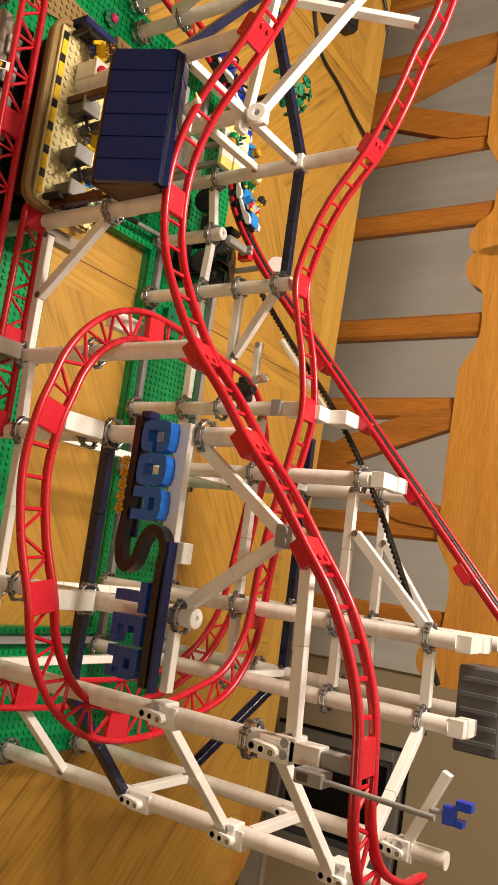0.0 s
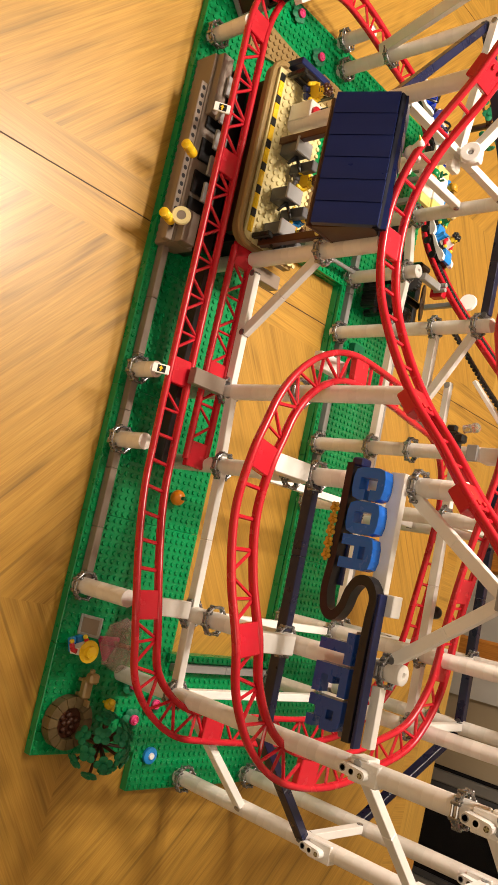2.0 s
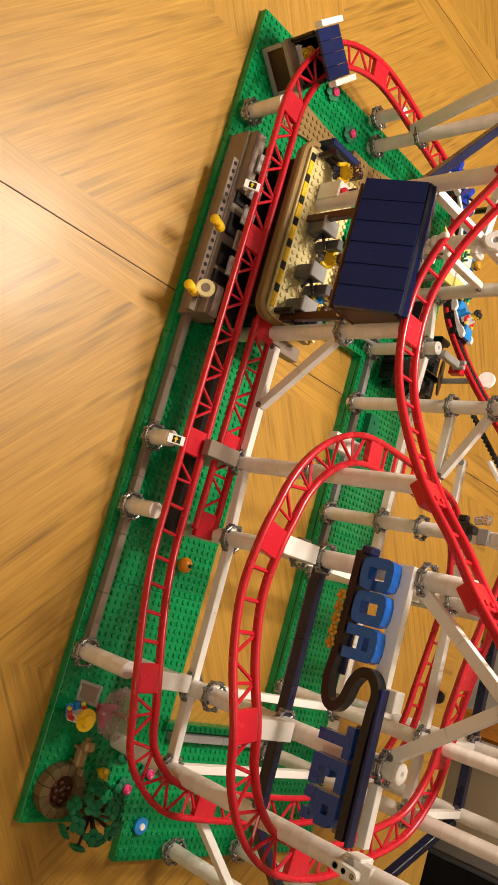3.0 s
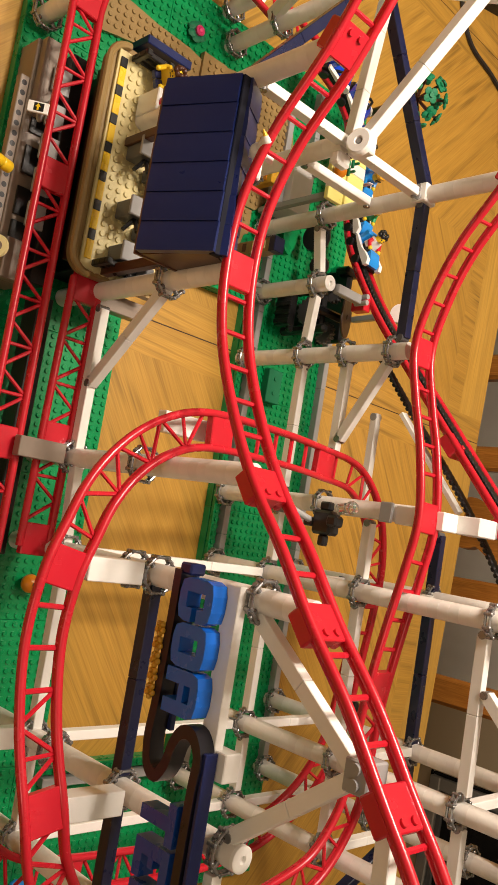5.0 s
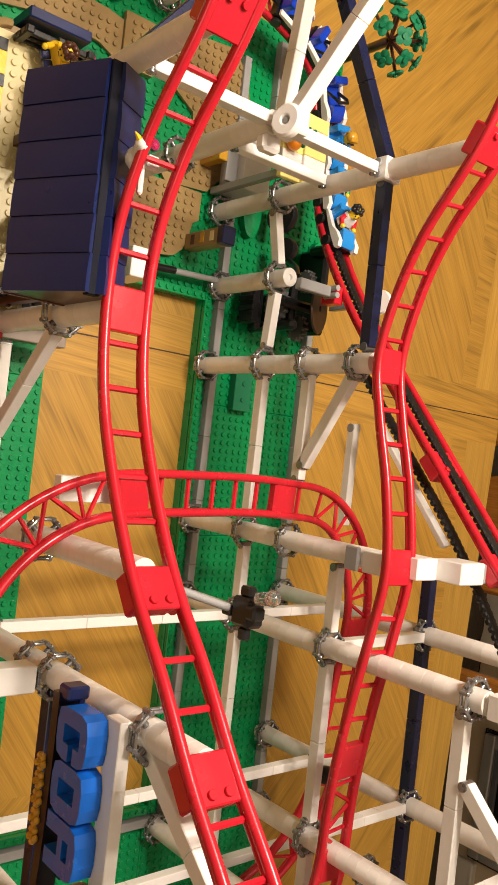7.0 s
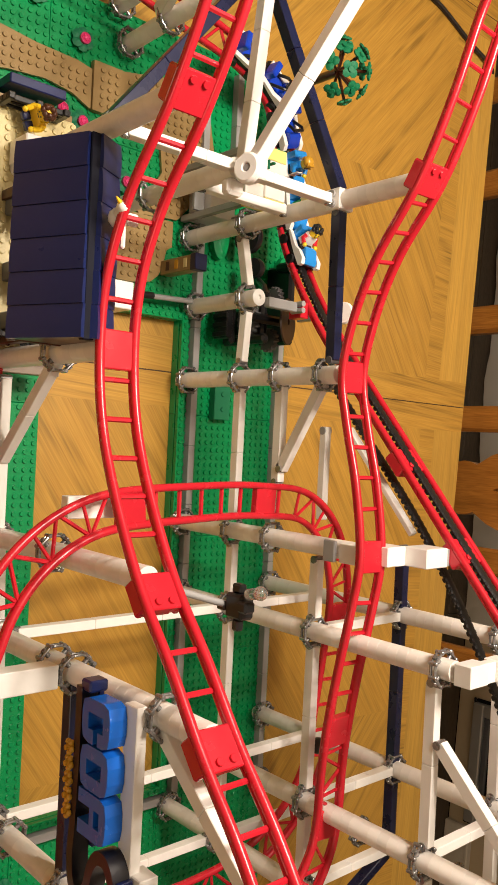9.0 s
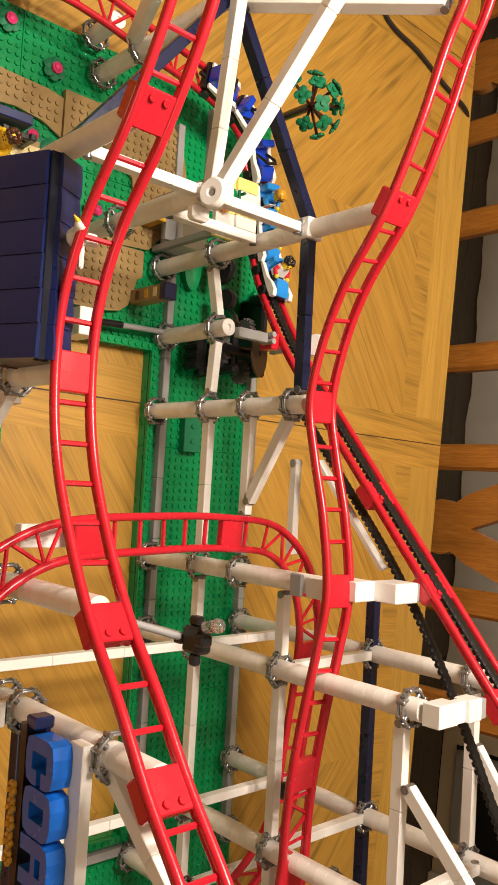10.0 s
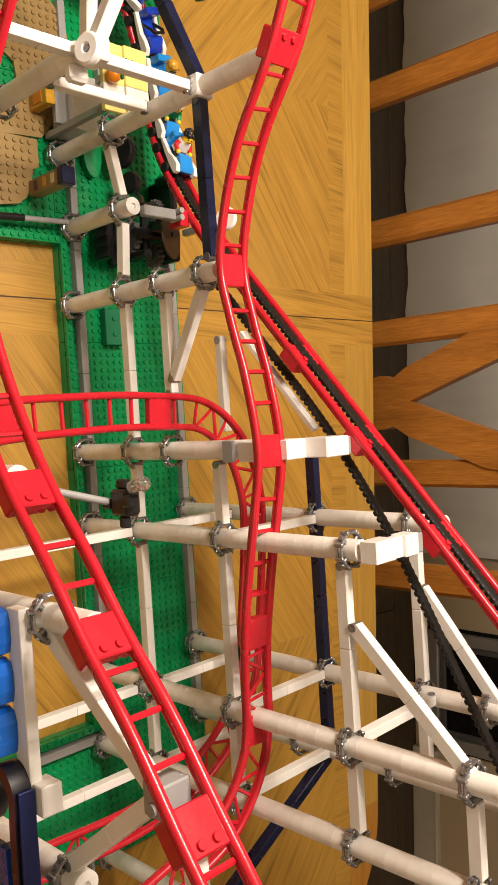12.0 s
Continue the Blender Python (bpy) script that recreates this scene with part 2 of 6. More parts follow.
# ---- mesh building ----
class Geo:
    """Collects faces, in studs, for one mesh."""

    def __init__(self):
        self.v, self.f = [], []

    def add(self, verts, faces):
        k = len(self.v)
        self.v += [tuple(p) for p in verts]
        self.f += [tuple(i + k for i in q) for q in faces]
        return self

    def box(self, lo, hi, bev=0.06, m=None):
        (x0, y0, z0), (x1, y1, z1) = lo, hi
        e = min(bev, 0.45 * min(x1 - x0, y1 - y0, z1 - z0))
        verts, idx = [], {}
        for i, x in enumerate((x0, x1)):
            for j, y in enumerate((y0, y1)):
                for k, z in enumerate((z0, z1)):
                    dx, dy, dz = (e if i == 0 else -e), (e if j == 0 else -e), (e if k == 0 else -e)
                    for a, p in enumerate(((x, y + dy, z + dz), (x + dx, y, z + dz), (x + dx, y + dy, z))):
                        idx[i, j, k, a] = len(verts)
                        verts.append(p)
        faces = []
        for s in (0, 1):
            q = [(s, 0, 0, 0), (s, 0, 1, 0), (s, 1, 1, 0), (s, 1, 0, 0)]
            faces.append(tuple(idx[t] for t in (q if s == 0 else q[::-1])))
            q = [(0, s, 0, 1), (1, s, 0, 1), (1, s, 1, 1), (0, s, 1, 1)]
            faces.append(tuple(idx[t] for t in (q if s == 0 else q[::-1])))
            q = [(0, 0, s, 2), (0, 1, s, 2), (1, 1, s, 2), (1, 0, s, 2)]
            faces.append(tuple(idx[t] for t in (q if s == 0 else q[::-1])))
        for a in (0, 1):
            for c in (0, 1):
                flip = (a + c) % 2
                q = [(a, c, 0, 0), (a, c, 0, 1), (a, c, 1, 1), (a, c, 1, 0)]
                faces.append(tuple(idx[t] for t in (q[::-1] if flip else q)))
                q = [(a, 0, c, 0), (a, 1, c, 0), (a, 1, c, 2), (a, 0, c, 2)]
                faces.append(tuple(idx[t] for t in (q[::-1] if flip else q)))
                q = [(0, a, c, 1), (0, a, c, 2), (1, a, c, 2), (1, a, c, 1)]
                faces.append(tuple(idx[t] for t in (q[::-1] if flip else q)))
                for d in (0, 1):
                    q = [idx[a, c, d, 0], idx[a, c, d, 1], idx[a, c, d, 2]]
                    faces.append(tuple(q[::-1] if (a + c + d) % 2 else q))
        if m is not None:
            verts = [m @ Vector(p) for p in verts]
        return self.add(verts, faces)

    def bar(self, p0, p1, w, h, bev=0.06, up=(0, 0, 1)):
        """A straight bar from p0 to p1, w wide across and h high along up."""
        m, length = along(p0, p1, up)
        return self.box((0, -w / 2, -h / 2), (length, w / 2, h / 2), bev, m)

    def cyl(self, p0, p1, r, n=16, r1=None, cap=True):
        m, length = along(p0, p1)
        r1 = r if r1 is None else r1
        ring = [(math.cos(2 * math.pi * k / n), math.sin(2 * math.pi * k / n)) for k in range(n)]
        verts = [m @ Vector((0, c * r, s * r)) for c, s in ring] + [m @ Vector((length, c * r1, s * r1)) for c, s in ring]
        faces = [(k, (k + 1) % n, n + (k + 1) % n, n + k) for k in range(n)]
        if cap:
            faces += [tuple(range(n))[::-1], tuple(range(n, 2 * n))]
        return self.add(verts, faces)

    def tube(self, pts, r, n=10, closed=False, flat=1.0):
        """A round bar through points; flat squeezes it across."""
        pts = [Vector(p) for p in pts]
        last = len(pts) - 1
        verts, faces = [], []
        side = None
        for i, p in enumerate(pts):
            t = pts[(i + 1) % len(pts)] - pts[i - 1] if closed else pts[min(i + 1, last)] - pts[max(i - 1, 0)]
            t.normalize()
            if side is None:
                side = t.cross(Vector((0, 0, 1))) if abs(t.z) < 0.9 else t.cross(Vector((0, 1, 0)))
            side = (side - t * side.dot(t)).normalized()
            up = side.cross(t)
            for k in range(n):
                a = 2 * math.pi * k / n
                verts.append(p + side * (r * flat * math.cos(a)) + up * (r * math.sin(a)))
        m = len(pts)
        for i in range(m if closed else m - 1):
            j = (i + 1) % m
            for k in range(n):
                faces.append((i * n + k, i * n + (k + 1) % n, j * n + (k + 1) % n, j * n + k))
        if not closed:
            faces += [tuple(range(n))[::-1], tuple(range((m - 1) * n, m * n))]
        return self.add(verts, faces)

    def lathe(self, rows, n=20, m=None):
        """Rows of (radius, z) turned round z."""
        verts, faces = [], []
        for r, z in rows:
            verts += [Vector((r * math.cos(2 * math.pi * k / n), r * math.sin(2 * math.pi * k / n), z)) for k in range(n)]
        for i in range(len(rows) - 1):
            for k in range(n):
                faces.append((i * n + k, i * n + (k + 1) % n, (i + 1) * n + (k + 1) % n, (i + 1) * n + k))
        faces += [tuple(range(n))[::-1], tuple(range((len(rows) - 1) * n, len(rows) * n))]
        if m is not None:
            verts = [m @ p for p in verts]
        return self.add(verts, faces)

    def prism(self, outline, z0, z1, m=None):
        """An outline of (x, y), counter-clockwise, raised from z0 to z1."""
        n = len(outline)
        verts = [Vector((x, y, z0)) for x, y in outline] + [Vector((x, y, z1)) for x, y in outline]
        faces = [(k, (k + 1) % n, n + (k + 1) % n, n + k) for k in range(n)] + [tuple(range(n))[::-1], tuple(range(n, 2 * n))]
        if m is not None:
            verts = [m @ p for p in verts]
        return self.add(verts, faces)

    def studs(self, places, z, n=10, m=None):
        for x, y in places:
            ring = [(x + 0.3 * math.cos(2 * math.pi * k / n), y + 0.3 * math.sin(2 * math.pi * k / n)) for k in range(n)]
            ring2 = [(x + 0.27 * math.cos(2 * math.pi * k / n), y + 0.27 * math.sin(2 * math.pi * k / n)) for k in range(n)]
            verts = [Vector((a, b, z)) for a, b in ring] + [Vector((a, b, z + 0.18)) for a, b in ring] + [Vector((a, b, z + 0.21)) for a, b in ring2]
            if m is not None:
                verts = [m @ p for p in verts]
            faces = [(k, (k + 1) % n, n + (k + 1) % n, n + k) for k in range(n)]
            faces += [(n + k, n + (k + 1) % n, 2 * n + (k + 1) % n, 2 * n + k) for k in range(n)] + [tuple(range(2 * n, 3 * n))]
            self.add(verts, faces)
        return self

    def mesh(self, name, mat, smooth=40):
        me = bpy.data.meshes.new(name)
        me.from_pydata([(x * S, y * S, z * S) for x, y, z in self.v], [], self.f)
        me.materials.append(mat)
        me.polygons.foreach_set("use_smooth", [True] * len(me.polygons))
        me.set_sharp_from_angle(angle=radians(smooth))
        me.update()
        return me


def along(p0, p1, up=(0, 0, 1)):
    """A frame at p0 whose x runs to p1, z as near to up as can be; and the length."""
    p0, p1, up = Vector(p0), Vector(p1), Vector(up)
    x = (p1 - p0).normalized()
    if abs(x.dot(up.normalized())) > 0.98:
        up = Vector((0, 1, 0)) if abs(x.y) < 0.9 else Vector((1, 0, 0))
    y = up.cross(x).normalized()
    z = x.cross(y)
    m = Matrix((x, y, z)).transposed().to_4x4()
    m.translation = p0
    return m, (p1 - p0).length


def part(name, geo, mat, parent=None, label=""):
    """One mesh object; under its thing or part when a parent is given."""
    data = geo.mesh(name, mat) if isinstance(geo, Geo) else geo
    ob = new(name, data)
    if parent is not None:
        ob.parent = parent
    if label:
        ob["label"] = label
    return ob


def thing(name, label, category, group="", kind=""):
    ob = new(name)
    ob.empty_display_size = 0.01
    return tagged(ob, label, category, group, kind)


def solid(name, geo, mat, label, category, group="", kind=""):
    return tagged(part(name, geo, mat), label, category, group, kind)


def disc(cx, cy, r, n, a0=0.0, a1=360.0):
    return [(cx + r * math.cos(radians(a0 + (a1 - a0) * k / n)), cy + r * math.sin(radians(a0 + (a1 - a0) * k / n))) for k in range(n)]


# ---- room ----
def slab(name, lo, hi, mat, label, category):
    ob = solid(name, Geo().box(lo, hi, 0.2), mat, label, category, kind="structure")
    ob.rotation_euler = (0, 0, TILT)
    return ob


floor = slab("floor", (-330, -340, FLOOR_Z - 6), (340, 219.5, FLOOR_Z - 0.5), material("dark_gap", (0.01, 0.007, 0.005), 0.9), "dark brown wood plank floor under the table", "floor")
# ceiling and the front, left and right walls: unseen, added for bounced fill light
slab("ceiling", (-330, -340, 205), (340, 219.5, 211), CEILING, "unseen white painted ceiling closing the room", "ceiling")
slab("wall_back", (-330, 219.5, FLOOR_Z), (340, 227, 205), WALL, "unseen beige painted wall closing the room behind the dining chairs", "wall")
slab("wall_front", (-330, -348, FLOOR_Z), (340, -340, 205), WALL, "unseen beige painted wall closing the room", "wall")
slab("wall_left", (-338, -348, FLOOR_Z), (-330, 227, 205), WALL, "unseen beige painted wall closing the room", "wall")
slab("wall_right", (340, -348, FLOOR_Z), (348, 227, 205), WALL, "unseen beige painted wall closing the room", "wall")
skirting = solid("baseboard", Geo().box((139, 217.0, FLOOR_Z), (340, 219.5, FLOOR_Z + 10.4), 0.5).box((139, 216.6, FLOOR_Z + 9.4), (340, 219.5, FLOOR_Z + 11), 0.4), TRIM, "white painted baseboard along the beige wall", "baseboard", kind="structure")
skirting.rotation_euler = (0, 0, TILT)

# floor boards, each a piece of its own
board_rng = random.Random(5)
for k in range(36):
    y = -339.5 + 15.6 * k
    cuts = [-329.5, -329.5 + board_rng.uniform(90, 200), -329.5 + board_rng.uniform(300, 420), 339.5]
    for xa, xb in zip(cuts, cuts[1:]):
        b = part("plank", Geo().box((xa + 0.15, y + 0.12, -0.55), (xb - 0.15, min(y + 15.48, 219.2), 0.0), 0.12), FLOOR_WOOD, floor)
        b.location = (0, 0, FLOOR_Z * S)

# the outlet on the wall
outlet = thing("wall_outlet", "white double wall outlet on the beige wall", "outlet")
outlet.rotation_euler = (0, 0, TILT)
part("cover_plate", Geo().box((184.0, 218.7, -57), (193.6, 219.6, -40.6), 0.4), TRIM, outlet)
for oz in (-53.0, -44.6):
    sock = part("socket", Geo().lathe([(0.01, 0.45), (2.5, 0.45), (2.75, 0.3), (2.75, 0.0)], 20, Matrix.Translation((188.8, 218.8, oz)) @ Matrix.Rotation(radians(90), 4, "X")), WHITE, outlet)
    part("slot", Geo().box((187.5, 218.2, oz - 0.2), (187.9, 218.6, oz + 1.4), 0.05), BLACK, sock)
    part("slot", Geo().box((189.7, 218.2, oz - 0.2), (190.1, 218.6, oz + 1.4), 0.05), BLACK, sock)
    part("slot", Geo().cyl((188.8, 218.2, oz - 1.3), (188.8, 218.6, oz - 1.3), 0.4, 10), BLACK, sock)

# dark framed fireplace front low on the wall
panel = thing("wall_fireplace", "black glass fireplace front with brushed grey frame", "fireplace")
panel.rotation_euler = (0, 0, TILT)
FX0, FX1, FZ0, FZ1 = 93.0, 136.8, -86.0, -31.0


def frame_ring(x0, x1, z0, z1, w, y0, y1):
    g = Geo().box((x0, y0, z0), (x1, y1, z0 + w), 0.4).box((x0, y0, z1 - w), (x1, y1, z1), 0.4)
    return g.box((x0, y0, z0 + w), (x0 + w, y1, z1 - w), 0.4).box((x1 - w, y0, z0 + w), (x1, y1, z1 - w), 0.4)


# dark ring drawn as the shadow outline that the frame throws on the wall
part("frame_shadow", frame_ring(FX0 - 1.4, FX1 + 1.4, FZ0 - 1.4, FZ1 + 1.4, 1.4, 218.6, 219.5), DARK_GLASS, panel)
part("outer_frame", frame_ring(FX0, FX1, FZ0, FZ1, 4.4, 216.4, 219.5), METAL_FRAME, panel)
part("inner_frame", frame_ring(FX0 + 4.4, FX1 - 4.4, FZ0 + 4.4, FZ1 - 4.4, 2.4, 217.6, 219.5), DARK_GREY, panel)
part("glass", Geo().box((FX0 + 6.8, 218.2, FZ0 + 6.8), (FX1 - 6.8, 219.4, FZ1 - 6.8), 0.3), DARK_GLASS, panel)

# pleated cloth hanging to the floor in front of the wall
pleats = Geo()
rows = []
cols = 420
for i in range(cols + 1):
    x = -326 + 390 * i / cols
    y = 216.6 + 0.55 * math.sin(x * 0.26) + 0.5 * math.sin(x * 0.115 + 1.0) + 0.12 * math.sin(x * 0.9)
    rows.append((x, y))
verts = [(x, y, FLOOR_Z + 0.5 + 0.25 * math.sin(x * 0.07)) for x, y in rows] + [(x, 216.6 + (y - 216.6) * 0.6, -2) for x, y in rows]
verts += [(x, y + 0.5, z) for x, y, z in verts]
n = cols + 1
faces = []
for i in range(cols):
    faces += [(i, i + 1, n + i + 1, n + i), (2 * n + i, 3 * n + i, 3 * n + i + 1, 2 * n + i + 1), (i, 2 * n + i, 2 * n + i + 1, i + 1), (n + i, n + i + 1, 3 * n + i + 1, 3 * n + i)]
pleats.add(verts, faces)
drape = solid("curtain", pleats, CURTAIN, "pale grey pleated curtain hanging by the wall", "curtain")
drape.rotation_euler = (0, 0, TILT)

# ---- dining table ----
table = thing("dining_table", "honey oak dining table with rounded corners and inlaid grain", "table")
table.rotation_euler = (0, 0, TILT)
TX0, TX1, TY0, TY1 = -150.0, 112.5, -120.0, 67.2


def rounded(x0, y0, x1, y1, r, n=14):
    pts = []
    for cx, cy, a in ((x1 - r, y0 + r, -90), (x1 - r, y1 - r, 0), (x0 + r, y1 - r, 90), (x0 + r, y0 + r, 180)):
        pts += disc(cx, cy, r, n, a, a + 90) + [(cx + r * math.cos(radians(a + 90)), cy + r * math.sin(radians(a + 90)))]
    return pts


rim = Geo().prism(rounded(TX0, TY0, TX1, TY1, 22), TABLE_Z - 3.4, TABLE_Z - 0.3)
rim.prism(rounded(TX0 + 0.35, TY0 + 0.35, TX1 - 0.35, TY1 - 0.35, 21.7), TABLE_Z - 3.75, TABLE_Z - 0.05)
part("edge", rim, OAK_EDGE, table)


SKEW = -0.070  # the leaf joints run a little off square


def veneer(x0, y0, x1, y1, turn, left=SKEW, right=SKEW, mat=OAK):
    """A veneer field, its grain turned; its short sides lean as the leaf joints or stand square."""
    cx, cy = (x0 + x1) / 2, (y0 + y1) / 2
    c, s = math.cos(-turn), math.sin(-turn)
    pts = []
    for x, y, lean in ((x0, y0, left), (x1, y0, right), (x1, y1, right), (x0, y1, left)):
        x += lean * y
        pts.append(((x - cx) * c - (y - cy) * s, (x - cx) * s + (y - cy) * c))
    ob = part("veneer_field", Geo().prism(pts, -0.06, 0.0), mat, table)
    ob.location, ob.rotation_euler = (cx * S, cy * S, TABLE_Z * S), (0, 0, turn)
    return ob


SEAMS = (-150, -66.5, 6.6, 112.5)
border, band, joint = 8.6, 4.0, 4.4
ya, yb = TY0 + border, TY1 - border
for k in range(3):
    xa, xb = SEAMS[k] + 0.09, SEAMS[k + 1] - 0.09
    xl, xr = (xa + border if k == 0 else xa + joint), (xb - border if k == 2 else xb - joint)
    mid, ym = (xl + xr) / 2, (ya + yb) / 2
    el, er = (0.0 if k == 0 else SKEW), (0.0 if k == 2 else SKEW)
    em = (el + er) / 2
    for u0, u1, e0, e1 in ((xl, mid, el, em), (mid, xr, em, er)):
        for v0, v1 in ((ya + band, ym), (ym, yb - band)):
            sgn = 1 if (u0 == xl) == (v0 == ya + band) else -1
            veneer(u0, v0, u1, v1, (-sgn if k == 2 else sgn) * radians(38), e0, e1)
    # cross bands inside the border, and along the leaf joints
    veneer(xl, ya, xr, ya + band, radians(90), el, er)
    veneer(xl, yb - band, xr, yb, radians(90), el, er)
    if k > 0:
        veneer(xa, TY0 + 0.4, xl, TY1 - 0.4, radians(90))
    if k < 2:
        veneer(xr, TY0 + 0.4, xb, TY1 - 0.4, radians(90))
    bl, br = (TX0 + 24 if k == 0 else xl), (TX1 - 24 if k == 2 else xr)
    veneer(bl, TY0 + 0.4, br, ya, 0.0, el, er, OAK_BORDER_SHEEN)
    veneer(bl, yb, br, TY1 - 0.4, 0.0, el, er, OAK_BORDER_SHEEN)
for x0, x1 in ((TX1 - border, TX1 - 0.4), (TX0 + 0.4, TX0 + border)):
    veneer(x0, TY0 + 22, x1, TY1 - 22, radians(90), 0.0, 0.0)
SEAM_WOOD = material("dark_seam", (0.06, 0.028, 0.010), 0.7, vary=0.2)
for sx in SEAMS[1:3]:
    y0, y1 = TY0 + 0.5, TY1 - 0.5
    lean = [(sx - 0.09 + SKEW * y0, y0), (sx + 0.09 + SKEW * y0, y0), (sx + 0.09 + SKEW * y1, y1), (sx - 0.09 + SKEW * y1, y1)]
    part("seam", Geo().prism(lean, TABLE_Z - 0.3, TABLE_Z - 0.035), SEAM_WOOD, table)
apron = Geo()
for lo, hi in (((TX0 + 8, TY0 + 8, -15), (TX1 - 8, TY0 + 11, TABLE_Z - 3.8)), ((TX0 + 8, TY1 - 11, -15), (TX1 - 8, TY1 - 8, TABLE_Z - 3.8)), ((TX0 + 8, TY0 + 11, -15), (TX0 + 11, TY1 - 11, TABLE_Z - 3.8)), ((TX1 - 11, TY0 + 11, -15), (TX1 - 8, TY1 - 11, TABLE_Z - 3.8))):
    apron.box(lo, hi, 0.3)
part("apron", apron, OAK_EDGE, table)
for lx in (TX0 + 14, TX1 - 14):
    for ly in (TY0 + 14, TY1 - 14):
        part("leg", Geo().lathe([(3.2, FLOOR_Z), (3.8, FLOOR_Z + 6), (3.0, -70), (4.6, -50), (3.4, -30), (4.4, -20), (4.4, TABLE_Z - 4)], 20, Matrix.Translation((lx, ly, 0))), OAK_EDGE, table)


# ---- the model coaster: base plates ----
def grid(x0, y0, x1, y1):
    return [(x0 + 0.5 + i, y0 + 0.5 + j) for i in range(int(round(x1 - x0))) for j in range(int(round(y1 - y0)))]


base = thing("model_base", "green studded base plates of the toy roller coaster on the table", "base plate", kind="")
for bx0, by0, bx1, by1 in (
    (-36, -38, -20, -20), (-20, -38, -4, -20), (-4, -38, 0, -20), (0, -38, 12, -19), (12, -38, 28, -19), (28, -38, 44, -19), (44, -38, 60, -19), (60, -38, 73, -22), (60, -22, 78, -20),
    (-36, -20, -20, 0), (-20, -20, 0, 0), (60, -20, 78, 0),
    (-36, 0, -20, 19), (-20, 0, -4, 19), (-4, 0, 12, 19), (12, 0, 28, 19), (28, 0, 44, 19), (44, 0, 60, 19), (60, 0, 78, 19),
):
    g = Geo().box((bx0 + 0.02, by0 + 0.02, -1.2), (bx1 - 0.02, by1 - 0.02, 0), 0.05)
    g.studs(grid(bx0, by0, bx1, by1), 0.0, 8)
    part("plate", g, GREEN, base)


# raised border round the opening in the base
border_ob = thing("base_border", "bright green studded brick border round the base opening", "border")
for x0, y0, x1, y1 in ((-1, 0, 61, 1), (-1, -20, 0, 0), (60, -20, 61, 0)):
    part("long_brick", Geo().box((x0 + 0.02, y0 + 0.02, 0.2), (x1 - 0.02, y1 - 0.02, 0.8), 0.05).studs(grid(x0, y0, x1, y1), 0.8, 8), GREEN, border_ob)


# smooth rails lying on the base
def base_rail(x0, x1, y, mat, label, h=1.2):
    ob = thing("base_rail", label, "base rail", "rails on the base")
    n = max(1, int(round((x1 - x0) / 8)))
    for k in range(n):
        part("long_brick", Geo().box((x0 + (x1 - x0) * k / n + 0.02, y - 0.5, 0.0), (x0 + (x1 - x0) * (k + 1) / n - 0.02, y + 0.5, h), 0.06), mat, ob)


base_rail(-30, 62, 2.2, LIGHT_GREY, "light grey smooth brick rail on the green base")
base_rail(0, 64, 17.3, LIGHT_GREY, "light grey smooth brick rail on the green base")
base_rail(9, 53, -36.4, TAUPE, "taupe grey smooth brick rail on the green base")
cross_rail = thing("base_rail", "light grey smooth brick rail on the green base", "base rail", "rails on the base")
for y0, y1 in ((-19.0, -9.0), (-9.0, 1.6)):
    part("long_brick", Geo().box((61.3, y0 + 0.02, 0.0), (62.3, y1 - 0.02, 1.2), 0.06), LIGHT_GREY, cross_rail)
base_rail(-34, -20, 7.6, LIGHT_GREY, "light grey smooth brick rail on the green base")


# ---- columns and rings ----
ring_geo = Geo()
corner = [(1.55 / math.cos(radians(22.5)) * math.cos(radians(22.5 + 45 * k)), 1.55 / math.cos(radians(22.5)) * math.sin(radians(22.5 + 45 * k))) for k in range(8)]
ring_geo.tube([(x, y, 0.24) for x, y in corner], 0.15, 8, closed=True)
ring_geo.tube([(x, y, -0.24) for x, y in corner], 0.15, 8, closed=True)
KNOB = Geo().lathe([(0.14, -0.46), (0.2, -0.4), (0.2, 0.4), (0.14, 0.46)], 10).mesh("knob", STEEL)
PIN = Geo().cyl((1.0, 0, 0), (1.8, 0, 0), 0.24, 10).mesh("pin", STEEL)
RING = ring_geo.mesh("ring_clip", STEEL)
BRICK = Geo().lathe([(0.985, 0.0), (1.0, 0.014), (1.0, 1.186), (0.985, 1.2)], 24).mesh("round_brick", COLUMN)
CAP = Geo().lathe([(1.0, 0.0), (1.0, 0.32), (0.9, 0.4), (0.32, 0.4), (0.28, 0.1)], 24).mesh("round_cap", WHITE)


def column(x, y, z0, z1, rings=(), cap=False):
    ob = thing("coaster_support", "upright coaster support of off-white round bricks with grey ring clips", "coaster support", "coaster supports")
    ob.location = (x * S, y * S, z0 * S)
    n = max(1, int(round((z1 - z0) / 1.2)))
    for k in range(n):
        b = part("round_brick", BRICK, None, ob)
        b.location = (0, 0, 1.2 * k * S)
    for z in rings:
        r = part("ring_clip", RING, None, ob, "grey octagonal ring clip")
        r.location = (0, 0, (z - z0) * S)
        for k in range(8):
            part("knob", KNOB, None, r).location = (corner[k][0] * S, corner[k][1] * S, 0)
            if k % 2 == 0:
                part("pin", PIN, None, r).rotation_euler = (0, 0, radians(45 + 45 * k))
    if cap:
        part("round_cap", CAP, None, ob).location = (0, 0, 1.2 * n * S)
    return ob


